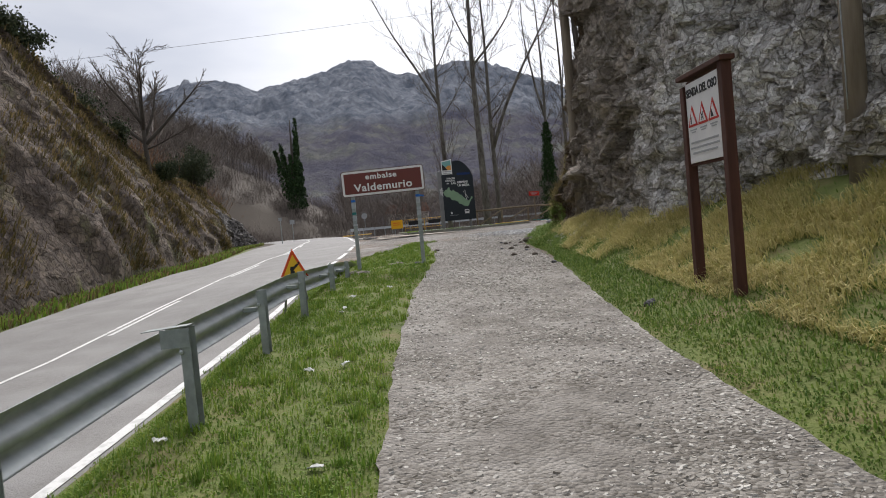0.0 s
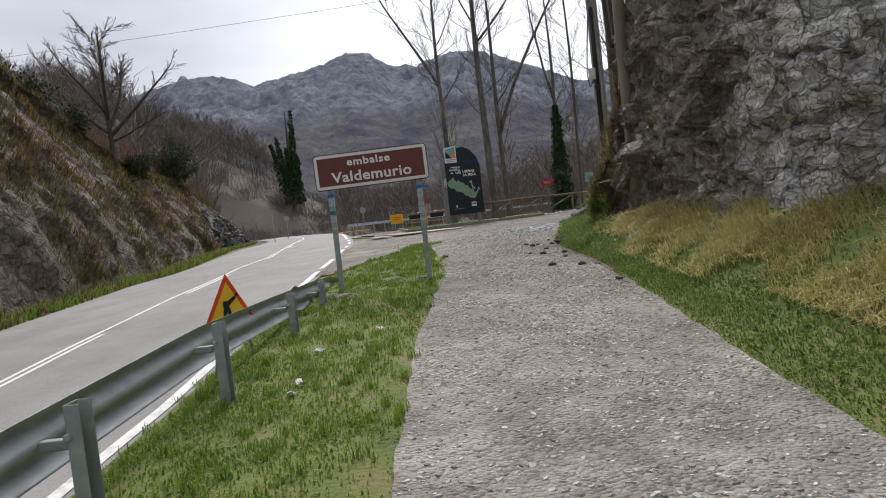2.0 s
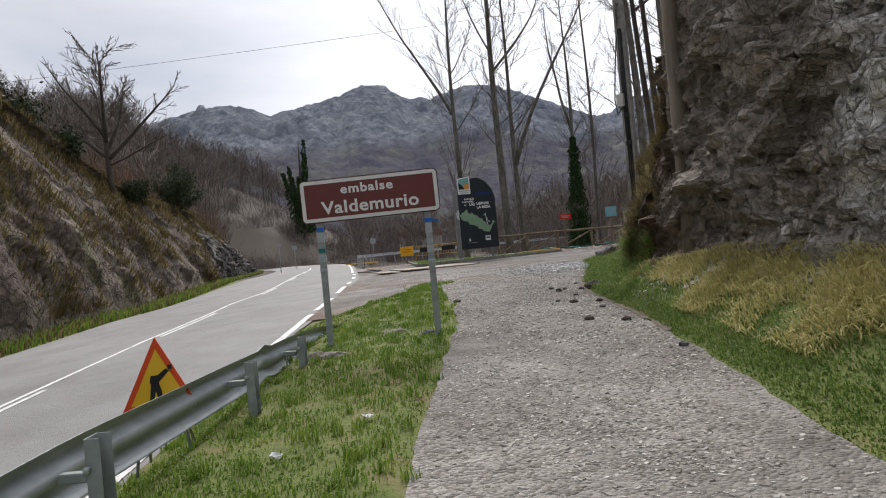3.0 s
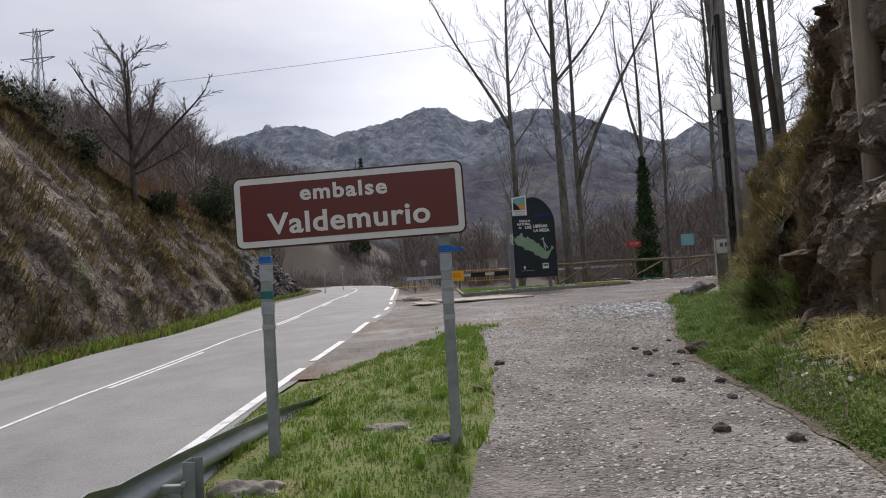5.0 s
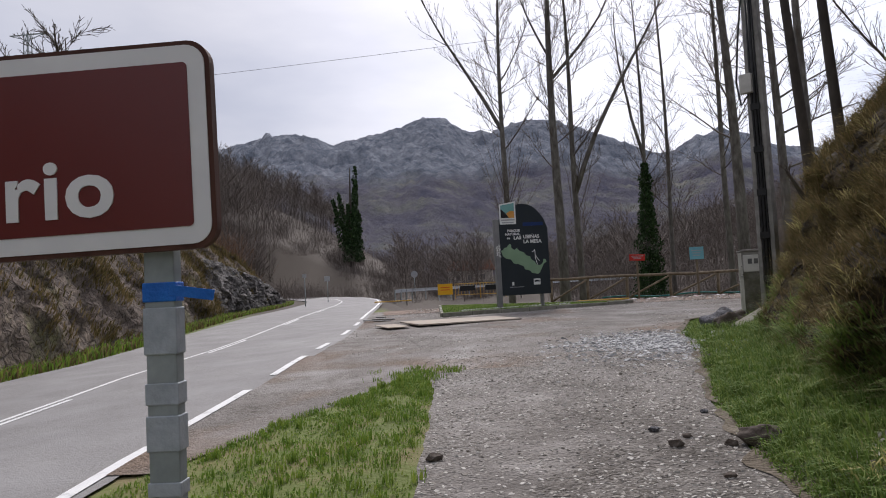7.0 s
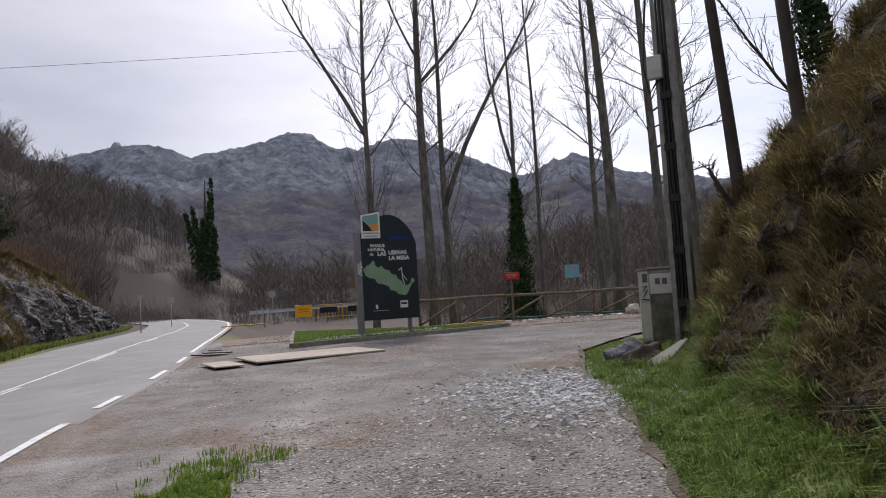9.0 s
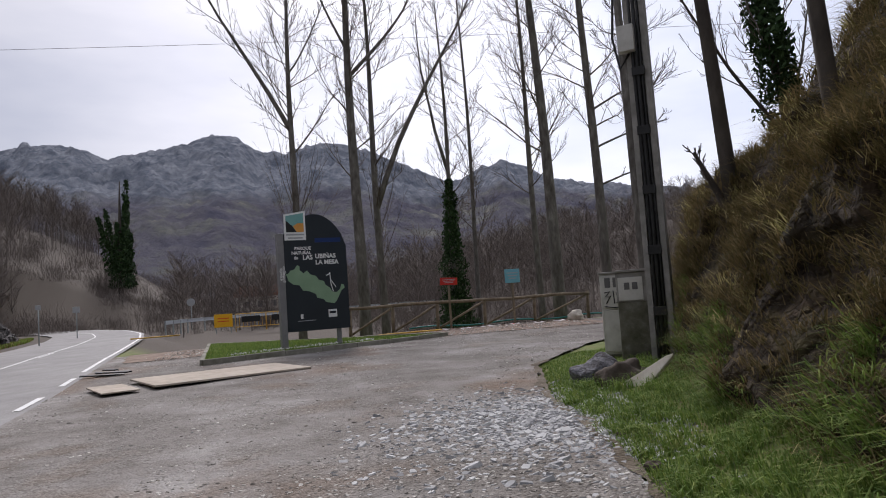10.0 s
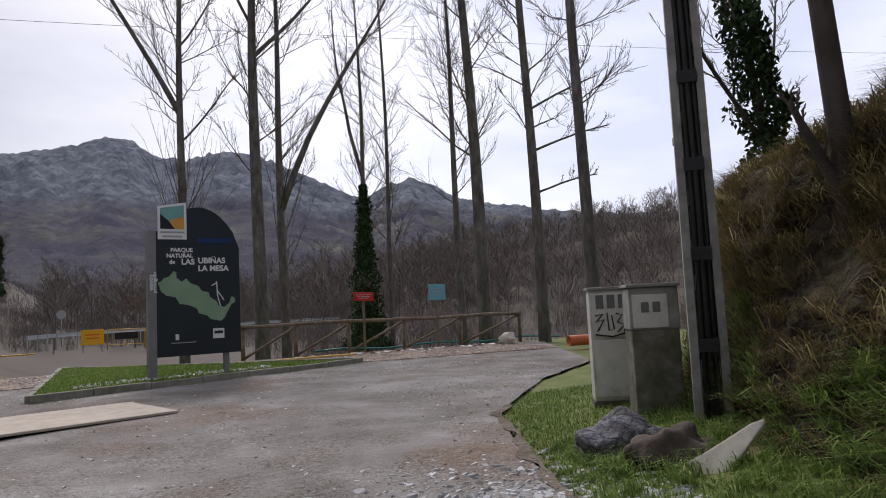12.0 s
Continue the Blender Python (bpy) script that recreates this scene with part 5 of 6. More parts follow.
def barrier(x, y, w, h, rot, flat, label):
    t = thing("site_barrier", (x, y, gz(y) + 0.02), label, "barrier", "yellow site barriers")
    m = pose(0, 0, 0, 86 if flat else 0, 0, 0)
    t.matrix_world = pose(x, y, gz(y) + (0.06 if flat else 0.02), 0, 0, rot) @ m
    tube("frame", [(-w / 2, 0, 0), (-w / 2, 0, h), (w / 2, 0, h), (w / 2, 0, 0)], 0.025, 7, M_BARRIER, t)
    tube("lower_rail", [(-w / 2, 0, h * .25), (w / 2, 0, h * .25)], 0.02, 6, M_BARRIER, t)
    if not flat:
        part("name_panel", box((w * .62, 0.012, h * .34), (0, -0.02, h * .68), 0.004), M_BLACK, t, "dark name panel")
    for k in range(1, 8):
        xx = -w / 2 + w * k / 8
        tube("bar", [(xx, 0.012, h * .25), (xx, 0.012, h)], 0.012, 5, M_BARRIER, t)


barrier(-2.15, 55.5, 1.6, 0.95, 4, False, "upright yellow tubular site barrier with a dark panel")
barrier(-0.5, 55.0, 1.6, 0.95, -6, False, "upright yellow tubular site barrier beside another")
barrier(4.0, 39.3, 1.9, 0.9, 6, True, "yellow site barrier lying flat by the fence")
barrier(-6.9, 54.5, 2.3, 0.9, 12, True, "yellow site barrier lying flat at the roadside")
ys = thing("site_sign", (-3.65, 56, gz(56)), "plain yellow site sign board on short legs", "sign")
part("panel", box((0.98, 0.03, 0.72), (0, 0, 0.66), 0.006), M_SIGNYEL, ys)
for sx in (-0.4, 0.4):
    part("leg", box((0.05, 0.04, 0.4), (sx, 0.03, 0.15), 0.004), M_GALVPOST, ys)
for k in range(2):
    part("text_bar", box((0.6, 0.004, 0.05), (0, -0.018, 0.78 - 0.16 * k), 0), M_ORANGE, ys)

pipe = thing("drain_pipe", (10.8, 36.2, 1.28), "short length of orange plastic drain pipe on the ground", "pipe")
v, f = [], []
for r in (0.14, 0.125):
    for xx in (-0.45, 0.45):
        for k in range(20):
            a = 2 * math.pi * k / 20
            v.append((xx, r * math.cos(a), r * math.sin(a)))
for k in range(20):
    j = (k + 1) % 20
    f += [(k, j, 20 + j, 20 + k), (40 + j, 40 + k, 60 + k, 60 + j), (j, k, 40 + k, 40 + j), (20 + k, 20 + j, 60 + j, 60 + k)]
obj("pipe_wall", v, f, M_PIPE, pipe, "", True)

v, f = [], []
for k in range(60):
    x = 3.6 + k * 0.11
    for s in (-1, 1):
        v.append((x, 39.75 + 0.12 * math.sin(k * .5) + s * 0.05 * math.cos(k * .9), gz(39.7) + 0.05 + 0.03 * math.sin(k * 1.7 + s)))
f = [(2 * k, 2 * k + 2, 2 * k + 3, 2 * k + 1) for k in range(59)]
tape = obj("barrier_tape", v, f, M_TAPEWHITE)
sol = tape.modifiers.new("thickness", "SOLIDIFY")
sol.thickness = 0.004
tagged(tape, "slack red and white barrier tape along the ground", "barrier tape")


cord = tube("netting_cord", [(4.4 + 0.45 * k, 41.2 + 0.05 * math.sin(k * 1.3), gz(41) + 0.1 + 0.04 * math.sin(k * 0.9)) for k in range(20)], 0.03, 6, M_GREENTAPE)
tagged(cord, "slack green netting rolled along the fence foot", "netting")


# ---- far roadside furniture ----
def post_sign(x, y, z, h, w, label, material, round_face=False):
    t = thing("roadside_sign", (x, y, z), label, "road sign", "far roadside signs")
    tube("post", [(0, 0, -0.2), (0, 0, h)], 0.035, 8, M_GALVPOST, t)
    if round_face:
        prism([(w / 2 * math.cos(a * math.pi / 8), w / 2 * math.sin(a * math.pi / 8)) for a in range(16)], 0.02, Matrix.Translation((0, -0.05, h - w / 2)), "disc", material, t)
    else:
        part("panel", box((w, 0.02, w * .9), (0, -0.05, h - w * .45), 0.004), material, t)


post_sign(-14.3, 60, rz(-14, 60) - 0.05, 2.4, 0.3, "slim roadside marker seen from behind", M_GREYPRINT)
post_sign(-15.9, 72, rz(-16, 72) - 0.05, 2.4, 0.5, "grey back of a roadside sign", M_GREYPRINT)
post_sign(-9.0, 80, gz(80) - 0.1, 2.6, 0.7, "round road sign seen from behind", M_GREYPRINT, True)
rail2 = thing("guard_rail", (0, 85, gz(85)), "far galvanised guard rail beyond the junction", "guard rail")
line2 = [(-9.9, -12), (-9.2, -6), (-6, 2), (0, 8), (8, 14), (18, 20)]
v, f = [], []
for x, y in line2:
    for dz in (0.42, 0.55, 0.60, 0.72):
        v.append((x, y + (0.06 if dz in (0.55, 0.60) else 0), dz))
for i in range(len(line2) - 1):
    for k in range(3):
        f.append((4 * i + k, 4 * i + 4 + k, 4 * i + 5 + k, 4 * i + 1 + k))
b2 = obj("beam", v, f, M_GALV, rail2)
b2.modifiers.new("thickness", "SOLIDIFY").thickness = 0.01
for i in range(len(line2) - 1):
    for s in (0, 0.33, 0.66):
        x, y = line2[i][0] + (line2[i + 1][0] - line2[i][0]) * s, line2[i][1] + (line2[i + 1][1] - line2[i][1]) * s
        part("post", box((0.1, 0.1, 1.2), (x, y + 0.12, 0.1), 0.004), M_GALVPOST, rail2)

for z0, sag in ((22.4, 2.0),):
    pts = []
    for k in range(41):
        s = k / 40
        pts.append((-110 + 190 * s, 74 - 6 * s, z0 + 5 * s - 4 * sag * s * (1 - s)))
    w = tube("overhead_wire", pts, 0.016, 5, M_CABLE)
    tagged(w, "thin dark overhead power line across the valley", "wire", "overhead wires", "structure")


def pylon(x, y, z, h):
    t = thing("lattice_pylon", (x, y, z), "distant grey lattice power pylon on the hill", "pylon")
    v, f = [], []
    for sx in (-1, 1):
        for sy in (-1, 1):
            tube_data([(sx * 2, sy * 2, -3), (sx * .7, sy * .7, h * .7), (sx * .5, sy * .5, h)], [.14, .12, .1], 4, v, f)
    for k in range(9):
        a, b = k / 9, (k + 1) / 9
        ra, rb = 2 - 1.5 * a, 2 - 1.5 * b
        for sx, sy, tx, ty in ((-1, -1, 1, -1), (1, -1, 1, 1), (1, 1, -1, 1), (-1, 1, -1, -1)):
            tube_data([(sx * ra, sy * ra, h * a), (tx * rb, ty * rb, h * b)], [.08, .08], 3, v, f)
    obj("lattice", v, f, M_GALVPOST, t)
    for zz in (h * .78, h * .98):
        v, f = [], []
        tube_data([(-4.4, 0, zz), (4.4, 0, zz)], [.16, .16], 4, v, f)
        tube_data([(-4.4, 0, zz), (0, 0, zz - 1.4), (4.4, 0, zz)], [.1, .1, .1], 4, v, f)
        obj("cross_arm", v, f, M_GALVPOST, t)


pylon(-108, 156, 34, 32)


# ---- trees ----
def limb(rng, start, direction, length, r0, r1, pts=5, rise=0.25, wander=0.12):
    """A bending line of points with radii."""
    p, d = Vector(start), Vector(direction).normalized()
    line_pts, radii = [p.copy()], [r0]
    for i in range(1, pts):
        d = (d + Vector((rng.gauss(0, wander), rng.gauss(0, wander), rise / pts + rng.gauss(0, wander * .6)))).normalized()
        p = p + d * (length / (pts - 1))
        line_pts.append(p.copy())
        radii.append(r0 + (r1 - r0) * i / (pts - 1))
    return line_pts, radii


def aim(az, el):
    return Vector((math.cos(az) * math.cos(el), math.sin(az) * math.cos(el), math.sin(el)))


def branch_out(rng, line_pts, radii, verts, faces, length, level, count, spread=0.85, rise=0.35, twig=0.006):
    """Side branches, and theirs in turn, along a line of points."""
    for k in range(count):
        s = (0.15 + 0.85 * (k + rng.random()) / count) * (len(line_pts) - 1)
        i = min(int(s), len(line_pts) - 2)
        p = line_pts[i].lerp(line_pts[i + 1], s - i)
        r = (radii[i] + (radii[i + 1] - radii[i]) * (s - i)) * 0.6
        d = (line_pts[i + 1] - line_pts[i]).normalized()
        side = d.orthogonal().normalized()
        side.rotate(Matrix.Rotation(rng.uniform(0, 6.283), 3, d))
        way = (d + side * spread * rng.uniform(0.5, 1.2)).normalized()
        ln = length * rng.uniform(0.5, 1.2) * (1 - 0.4 * s / (len(line_pts) - 1))
        rr = max(twig, min(r, ln * 0.011))
        lp, lr = limb(rng, p, way, ln, rr, twig * 0.6, 4 if level else 3, rise, 0.13)
        tube_data(lp, lr, 4 if level > 1 else 3, verts, faces, False)
        if level > 0:
            branch_out(rng, lp, lr, verts, faces, ln * 0.5, level - 1, 5 if level > 1 else 4, spread, rise, twig * 0.8)


def tall_tree(x, y, z, h, r, seed, label, lean=(0, 0), limbs=(), first=0.32, side=3.1, count=34, twig=0.0085, category="tree", group="bare riverside poplars", bark=None, rise=0.4, shoots=0):
    rng = random.Random(seed)
    r *= 0.82
    t = thing("bare_tree", (x, y, z), label, category, group)
    pts, radii = [], []
    n = 13
    for i in range(n):
        s = i / (n - 1)
        pts.append(Vector((lean[0] * h * s ** 1.2 + 0.14 * math.sin(seed + s * 7) * s * (h / 20), lean[1] * h * s, -0.5 + (h + 0.5) * s)))
        radii.append(max(0.012, r * (1.15 if i == 0 else 1.0) * (1 - s) ** 0.8 + 0.008))
    v, f = [], []
    tube_data(pts, radii, 12, v, f)
    lv, lf = [], []
    for (s, az, el, ln, rr, turn_up) in limbs:
        k = s * (n - 1)
        i = int(k)
        p = pts[i].lerp(pts[i + 1], k - i)
        lp, lr = limb(rng, p, aim(radians(az), radians(el)), ln, rr, 0.02, 9, turn_up, 0.05)
        tube_data(lp, lr, 8, v, f)
        branch_out(rng, lp[2:], lr[2:], lv, lf, ln * 0.30, 2, 10, 0.6, rise, twig * 1.1)
    obj("trunk", v, f, bark or M_BARK, t, "", True)
    for k in range(count):
        s = first + (0.97 - first) * (k + rng.random()) / count
        i = min(int(s * (n - 1)), n - 2)
        p = pts[i].lerp(pts[i + 1], s * (n - 1) - i)
        ln = side * rng.uniform(0.6, 1.35) * (1.0 - 0.5 * s)
        lp, lr = limb(rng, p, aim(rng.uniform(0, 6.283), radians(rng.uniform(18, 58))), ln, max(0.01, min(radii[i] * 0.22, 0.011 * ln)), 0.006, 6, rise * 1.2, 0.12)
        tube_data(lp, lr, 5, lv, lf, False)
        branch_out(rng, lp, lr, lv, lf, ln * 0.55, 1, 10, 0.62, rise, twig)
    for k in range(shoots):
        lp, lr = limb(rng, pts[3] + Vector((rng.gauss(0, .1), rng.gauss(0, .1), rng.uniform(-2, 1))), aim(rng.uniform(0, 6.283), radians(rng.uniform(55, 75))), rng.uniform(2.5, 4.5), 0.022, 0.006, 6, 0.5, 0.06)
        tube_data(lp, lr, 4, lv, lf, False)
        branch_out(rng, lp, lr, lv, lf, 1.2, 0, 9, 0.45, 0.5)
    obj("crown", lv, lf, M_TWIG, t, "fine bare twigs")
    return t, pts


GR = gz(44) - 0.7
tall_tree(0.62, 44, GR, 19, 0.21, 1, "slender bare poplar with a limb reaching out low", (0.004, 0), [(0.48, 176, 60, 8.5, 0.10, 0.15), (0.43, 10, 40, 3.2, 0.04, .5), (.6, 10, 50, 3.5, .04, .4)], 0.45, shoots=16)
tall_tree(3.15, 44.6, GR, 23, 0.31, 2, "tall bare poplar with a scarred trunk", (-0.006, 0), [(0.50, 12, 50, 6.5, 0.09, 0.4), (.55, 160, 62, 5.5, .06, .4)], 0.3)
tall_tree(4.15, 46, GR, 20, 0.22, 3, "bare poplar with a heavy slanting second stem", (-0.012, 0), [(0.31, 5, 70, 13.0, 0.14, 0.1)], 0.3, shoots=6)
d_tree, d_pts = tall_tree(8.9, 53, GR, 20, 0.20, 4, "bare poplar forking high above an ivy-clad foot", (0.004, 0), [(0.45, 150, 76, 10, 0.11, 0.05)], 0.28)
tall_tree(10.75, 55, GR, 25, 0.17, 5, "very slender bare poplar with short branches", (0.004, 0), (), 0.18, 3.3, 44)
tall_tree(11.05, 43.2, gz(43) - 0.4, 24, 0.33, 6, "tall bare poplar with a lichen-spotted trunk behind the fence", (-0.022, 0), (), 0.30, 4.0, 38)
tall_tree(11.75, 47.2, GR, 22, 0.20, 16, "bare poplar close behind a thicker one", (-0.012, 0), (), 0.30, 3.6, 32)
tall_tree(11.6, 39.8, gz(40) - 0.3, 23, 0.24, 7, "bare poplar with drooping lower branches", (-0.012, 0), [(0.30, -5, 25, 3.0, 0.045, -0.25), (.36, 2, 30, 3.0, .045, -.3), (.24, 0, 20, 2.6, .04, -.25)], 0.3, 3.4, 34)
tall_tree(10.7, 35.4, 0.9, 21, 0.22, 8, "bare poplar behind the meter cabinets", (-0.006, 0), (), 0.28, 2.2, 40)
tall_tree(5.12, 21.8, 3.15, 11, 0.085, 10, "slim leaning bare tree high on the bank", (-0.05, 0.02), (), 0.4, 2.0, 16, group="trees on the bank", bark=M_DARKBARK)
tall_tree(5.62, 23.95, 3.05, 11, 0.105, 15, "leaning bare tree with a broken side stem on the bank", (-0.055, 0.02), [(0.03, 150, 66, 0.95, 0.06, 0.1), (.45, 20, 30, 3, .04, .3)], 0.42, 2.0, 20, category="tree", group="trees on the bank", bark=M_DARKBARK)
i_tree, i_pts = tall_tree(13.3, 31.4, 2.2, 15, 0.17, 18, "ivy-clad leaning tree behind the bank", (-0.12, 0.05), [(.25, 190, 40, 5, .06, .3), (.3, 20, 40, 4, .05, .4)], 0.25, 3.0, 26, category="tree", group="trees on the bank", bark=M_DARKBARK)
tall_tree(-14.55, 34.2, left_crest(34.2) - 0.1, 5.6, 0.16, 21, "spreading bare tree on the crest of the cutting", (-0.015, 0),
          [(0.26, 180, 35, 3.3, 0.10, 0.5), (0.24, 10, 42, 4.3, 0.10, 0.35), (0.3, 60, 58, 4.0, 0.09, .2), (0.32, 130, 55, 4.0, 0.09, .2), (0.36, -60, 52, 3.9, 0.08, .2), (0.4, -130, 55, 3.6, .08, .2), (.2, -10, 12, 2.6, .05, .2)],
          0.34, 2.2, 26, twig=0.013, group="trees on the cutting", bark=M_DARKBARK, rise=0.15)


def leaf_cloud(name, points, size, material, parent, seed, label=""):
    """Many small leaves, each a bent diamond, at the given points."""
    rng = random.Random(seed)
    v, f = [], []
    for p in points:
        q = Euler((rng.uniform(0, 6.3), rng.uniform(0, 6.3), rng.uniform(0, 6.3))).to_matrix()
        s = size * rng.uniform(0.6, 1.4)
        b = len(v)
        for c in ((-1, 0, 0), (0, -.55, .18), (1, 0, 0), (0, .55, .18)):
            v.append(Vector(p) + q @ (Vector(c) * s))
        f += [(b, b + 1, b + 2), (b, b + 2, b + 3)]
    return obj(name, v, f, material, parent, label)


def ivy_round(tree, pts, top, r_low, r_high, n, seed, cone=False):
    rng = random.Random(seed)
    out = []
    zs = [p.z for p in pts]
    for k in range(n):
        s = rng.random() ** (1.5 if cone else 1.0)
        z = 0.1 + top * s
        x, y = interp(z, zs, [p.x for p in pts]), interp(z, zs, [p.y for p in pts])
        lump = 0.65 + 0.5 * noise.noise(Vector((z * 1.3, seed, 0))) + 0.35 * rng.random()
        r = (r_low + (r_high - r_low) * s) * lump * (0.45 + 0.55 * rng.random())
        a = rng.uniform(0, 6.283)
        out.append((x + r * math.cos(a), y + r * math.sin(a), z))
    leaf_cloud("ivy", out, 0.085, M_IVY, tree, seed, "dark green ivy")


ivy_round(d_tree, d_pts, 8.2, 1.25, 0.22, 6500, 5, True)
ivy_round(i_tree, i_pts, 9.5, 0.85, 0.42, 6500, 6)


def bush(x, y, z, r, h, seed, label):
    t = thing("evergreen_bush", (x, y, z), label, "bush", "evergreen bushes on the cutting")
    rng = random.Random(seed)
    v, f, leaves = [], [], []
    for k in range(16):
        lp, lr = limb(rng, (0, 0, -0.2), aim(rng.uniform(0, 6.283), radians(rng.uniform(35, 85))), h * rng.uniform(.6, 1.0), 0.03, 0.008, 6, .3, .15)
        tube_data(lp, lr, 4, v, f, False)
        for p in lp[2:]:
            c = r * rng.uniform(.22, .45)
            for j in range(95):
                g = Vector((rng.gauss(0, 1), rng.gauss(0, 1), rng.gauss(0, .9))) * c * .55
                leaves.append(p + g)
    obj("stems", v, f, M_DARKBARK, t)
    leaf_cloud("foliage", leaves, 0.065, M_LEAF, t, seed, "small dark evergreen leaves")


for k, (x, y, dz, r, h) in enumerate(((-15.6, 26.0, 0, 1.3, 2.2), (-15.2, 28.5, 0, 1.3, 2.1), (-15.0, 31.0, -.1, 1.0, 1.4), (-17.0, 24.2, .3, 1.6, 2.6), (-14.6, 36.5, -.2, .7, .8), (-18.5, 29.5, 0.3, 1.5, 2.4), (-16.6, 46, 0.2, 1.5, 2.6), (-17.6, 49, 0.2, 1.3, 2.2), (-14.2, 23.0, 0, 1.0, 1.5))):
    bush(x, y, left_crest(y) + dz, r, h, 60 + k, "dark evergreen bush on top of the cutting")


# ---- woods and scrub in the distance ----
def upland(x, y):
    z = land(x, y)
    if y < 88:
        run = 2.5 + 0.25 * max(0, left_crest(y) - 6)
        u = (left_foot(y) - run - x) / 40
        if u > 0:
            z = max(z, left_crest(y) + min(u, 1) * 3)
    return z


def twig_template(seed, kind):
    """A bare tree as an array of spikes: rows of base, tip and width."""
    rng = random.Random(seed)
    rows = []
    if kind == "tree":
        top = Vector((rng.gauss(0, .04), rng.gauss(0, .04), 1))
        rows.append((Vector((0, 0, -.05)), top, .009))
        for k in range(24):
            s = rng.uniform(.22, .95)
            p = top * s
            d = aim(rng.uniform(0, 6.283), radians(rng.uniform(25, 65)))
            ln = .34 * (1.15 - s) + .08
            q = p + d * ln
            rows.append((p, q, .0038))
            for j in range(11):
                a = p.lerp(q, rng.uniform(.2, 1))
                e = (d + Vector((rng.gauss(0, .5), rng.gauss(0, .5), rng.uniform(0, .7)))).normalized()
                rows.append((a, a + e * ln * rng.uniform(.3, .7), .0027))
    else:
        for k in range(75):
            p = Vector((rng.gauss(0, .35), rng.gauss(0, .35), -.05))
            d = aim(rng.uniform(0, 6.283), radians(rng.uniform(45, 88)))
            q = p + d * rng.uniform(.5, 1.05)
            rows.append((p, q, .0065))
            for j in range(2):
                a = p.lerp(q, rng.uniform(.3, .8))
                e = (d + Vector((rng.gauss(0, .6), rng.gauss(0, .6), .2))).normalized()
                rows.append((a, a + e * .35, .0045))
    base = np.array([r[0] for r in rows])
    tip = np.array([r[1] for r in rows])
    wid = np.array([r[2] for r in rows])
    return base, tip, wid


def wood(name, spots, kind, material, label, seed):
    """Many bare trees or shrubs as one joined piece. spots: x, y, z, height."""
    rng = np.random.default_rng(seed)
    temps = [twig_template(seed * 10 + k, kind) for k in range(5)]
    vv, count = [], 0
    for i, (x, y, z, h) in enumerate(spots):
        base, tip, wid = temps[i % 5]
        a = rng.uniform(0, 6.283)
        rot = np.array([[math.cos(a), -math.sin(a), 0], [math.sin(a), math.cos(a), 0], [0, 0, 1]])
        fat = h * rng.uniform(.8, 1.3)
        sc = np.array([fat, fat, h])
        b, t = (base * sc) @ rot.T + (x, y, z), (tip * sc) @ rot.T + (x, y, z)
        w = (wid * h)[:, None]
        c = rng.uniform(0, 3.1416, len(base))
        across = np.stack([np.cos(c), np.sin(c), np.zeros(len(base))], 1) * w
        vv.append(np.stack([b + across, b - across, t], 1).reshape(-1, 3))
        count += len(base)
    verts = np.concatenate(vv)
    faces = np.arange(count * 3).reshape(-1, 3)
    ob = obj(name, verts.tolist(), faces.tolist(), material)
    return tagged(ob, label, "woodland", kind="stuff")


def scatter(n, seed, az0, az1, r0, r1, h0, h1, keep=lambda x, y: True):
    rng = random.Random(seed)
    out = []
    while len(out) < n:
        az, r = radians(rng.uniform(az0, az1)), math.sqrt(rng.uniform(r0 * r0, r1 * r1))
        x, y = r * math.sin(az), 10 + r * math.cos(az)
        if keep(x, y):
            out.append((x, y, upland(x, y) - .1, rng.uniform(h0, h1)))
    return out


def off_road(x, y):
    return not (ROAD_L - bend(y) - 7 < x < ROAD_R - bend(y) + 14 and y < 92) and y < 400


wood("far_woodland", scatter(1150, 1, -60, -3, 58, 250, 8, 14, lambda x, y: x < ROAD_L - bend(y) - 6), "tree", M_WOODS, "bare brown winter woodland on the hillside", 1)
wood("far_woodland", scatter(800, 2, 8, 65, 60, 250, 6, 10, lambda x, y: y > 58 or x > 30), "tree", M_WOODS, "bare brown winter woodland above the river", 2)
wood("valley_woodland", scatter(480, 3, -9, 24, 78, 230, 6, 11, off_road), "tree", M_WOODS, "bare riverside trees across the valley floor", 3)
wood("rusty_scrub", scatter(520, 4, -42, -14, 34, 95, 1.8, 4.2, lambda x, y: x < left_foot(y) - 5.2), "shrub", M_RUST, "rust-brown bare scrub behind the cutting", 4)
wood("brown_scrub", scatter(900, 5, -40, 40, 38, 150, 1.4, 3.2, lambda x, y: (x < left_foot(y) - 5 or y > 48 and x > 3.5 + (y - 46) * .05 or y > 100)), "shrub", M_WOODS, "low bare brown scrub along the valley", 5)
wood("hillside_scrub", scatter(700, 7, -50, 60, 110, 250, 3, 5.5, off_road), "shrub", M_WOODS, "bare brown thicket on the far slopes", 7)
wood("hedge_trees", scatter(46, 6, -26, -19, 120, 150, 9, 13), "tree", M_WOODS, "row of bare trees on the hill's skyline", 6)

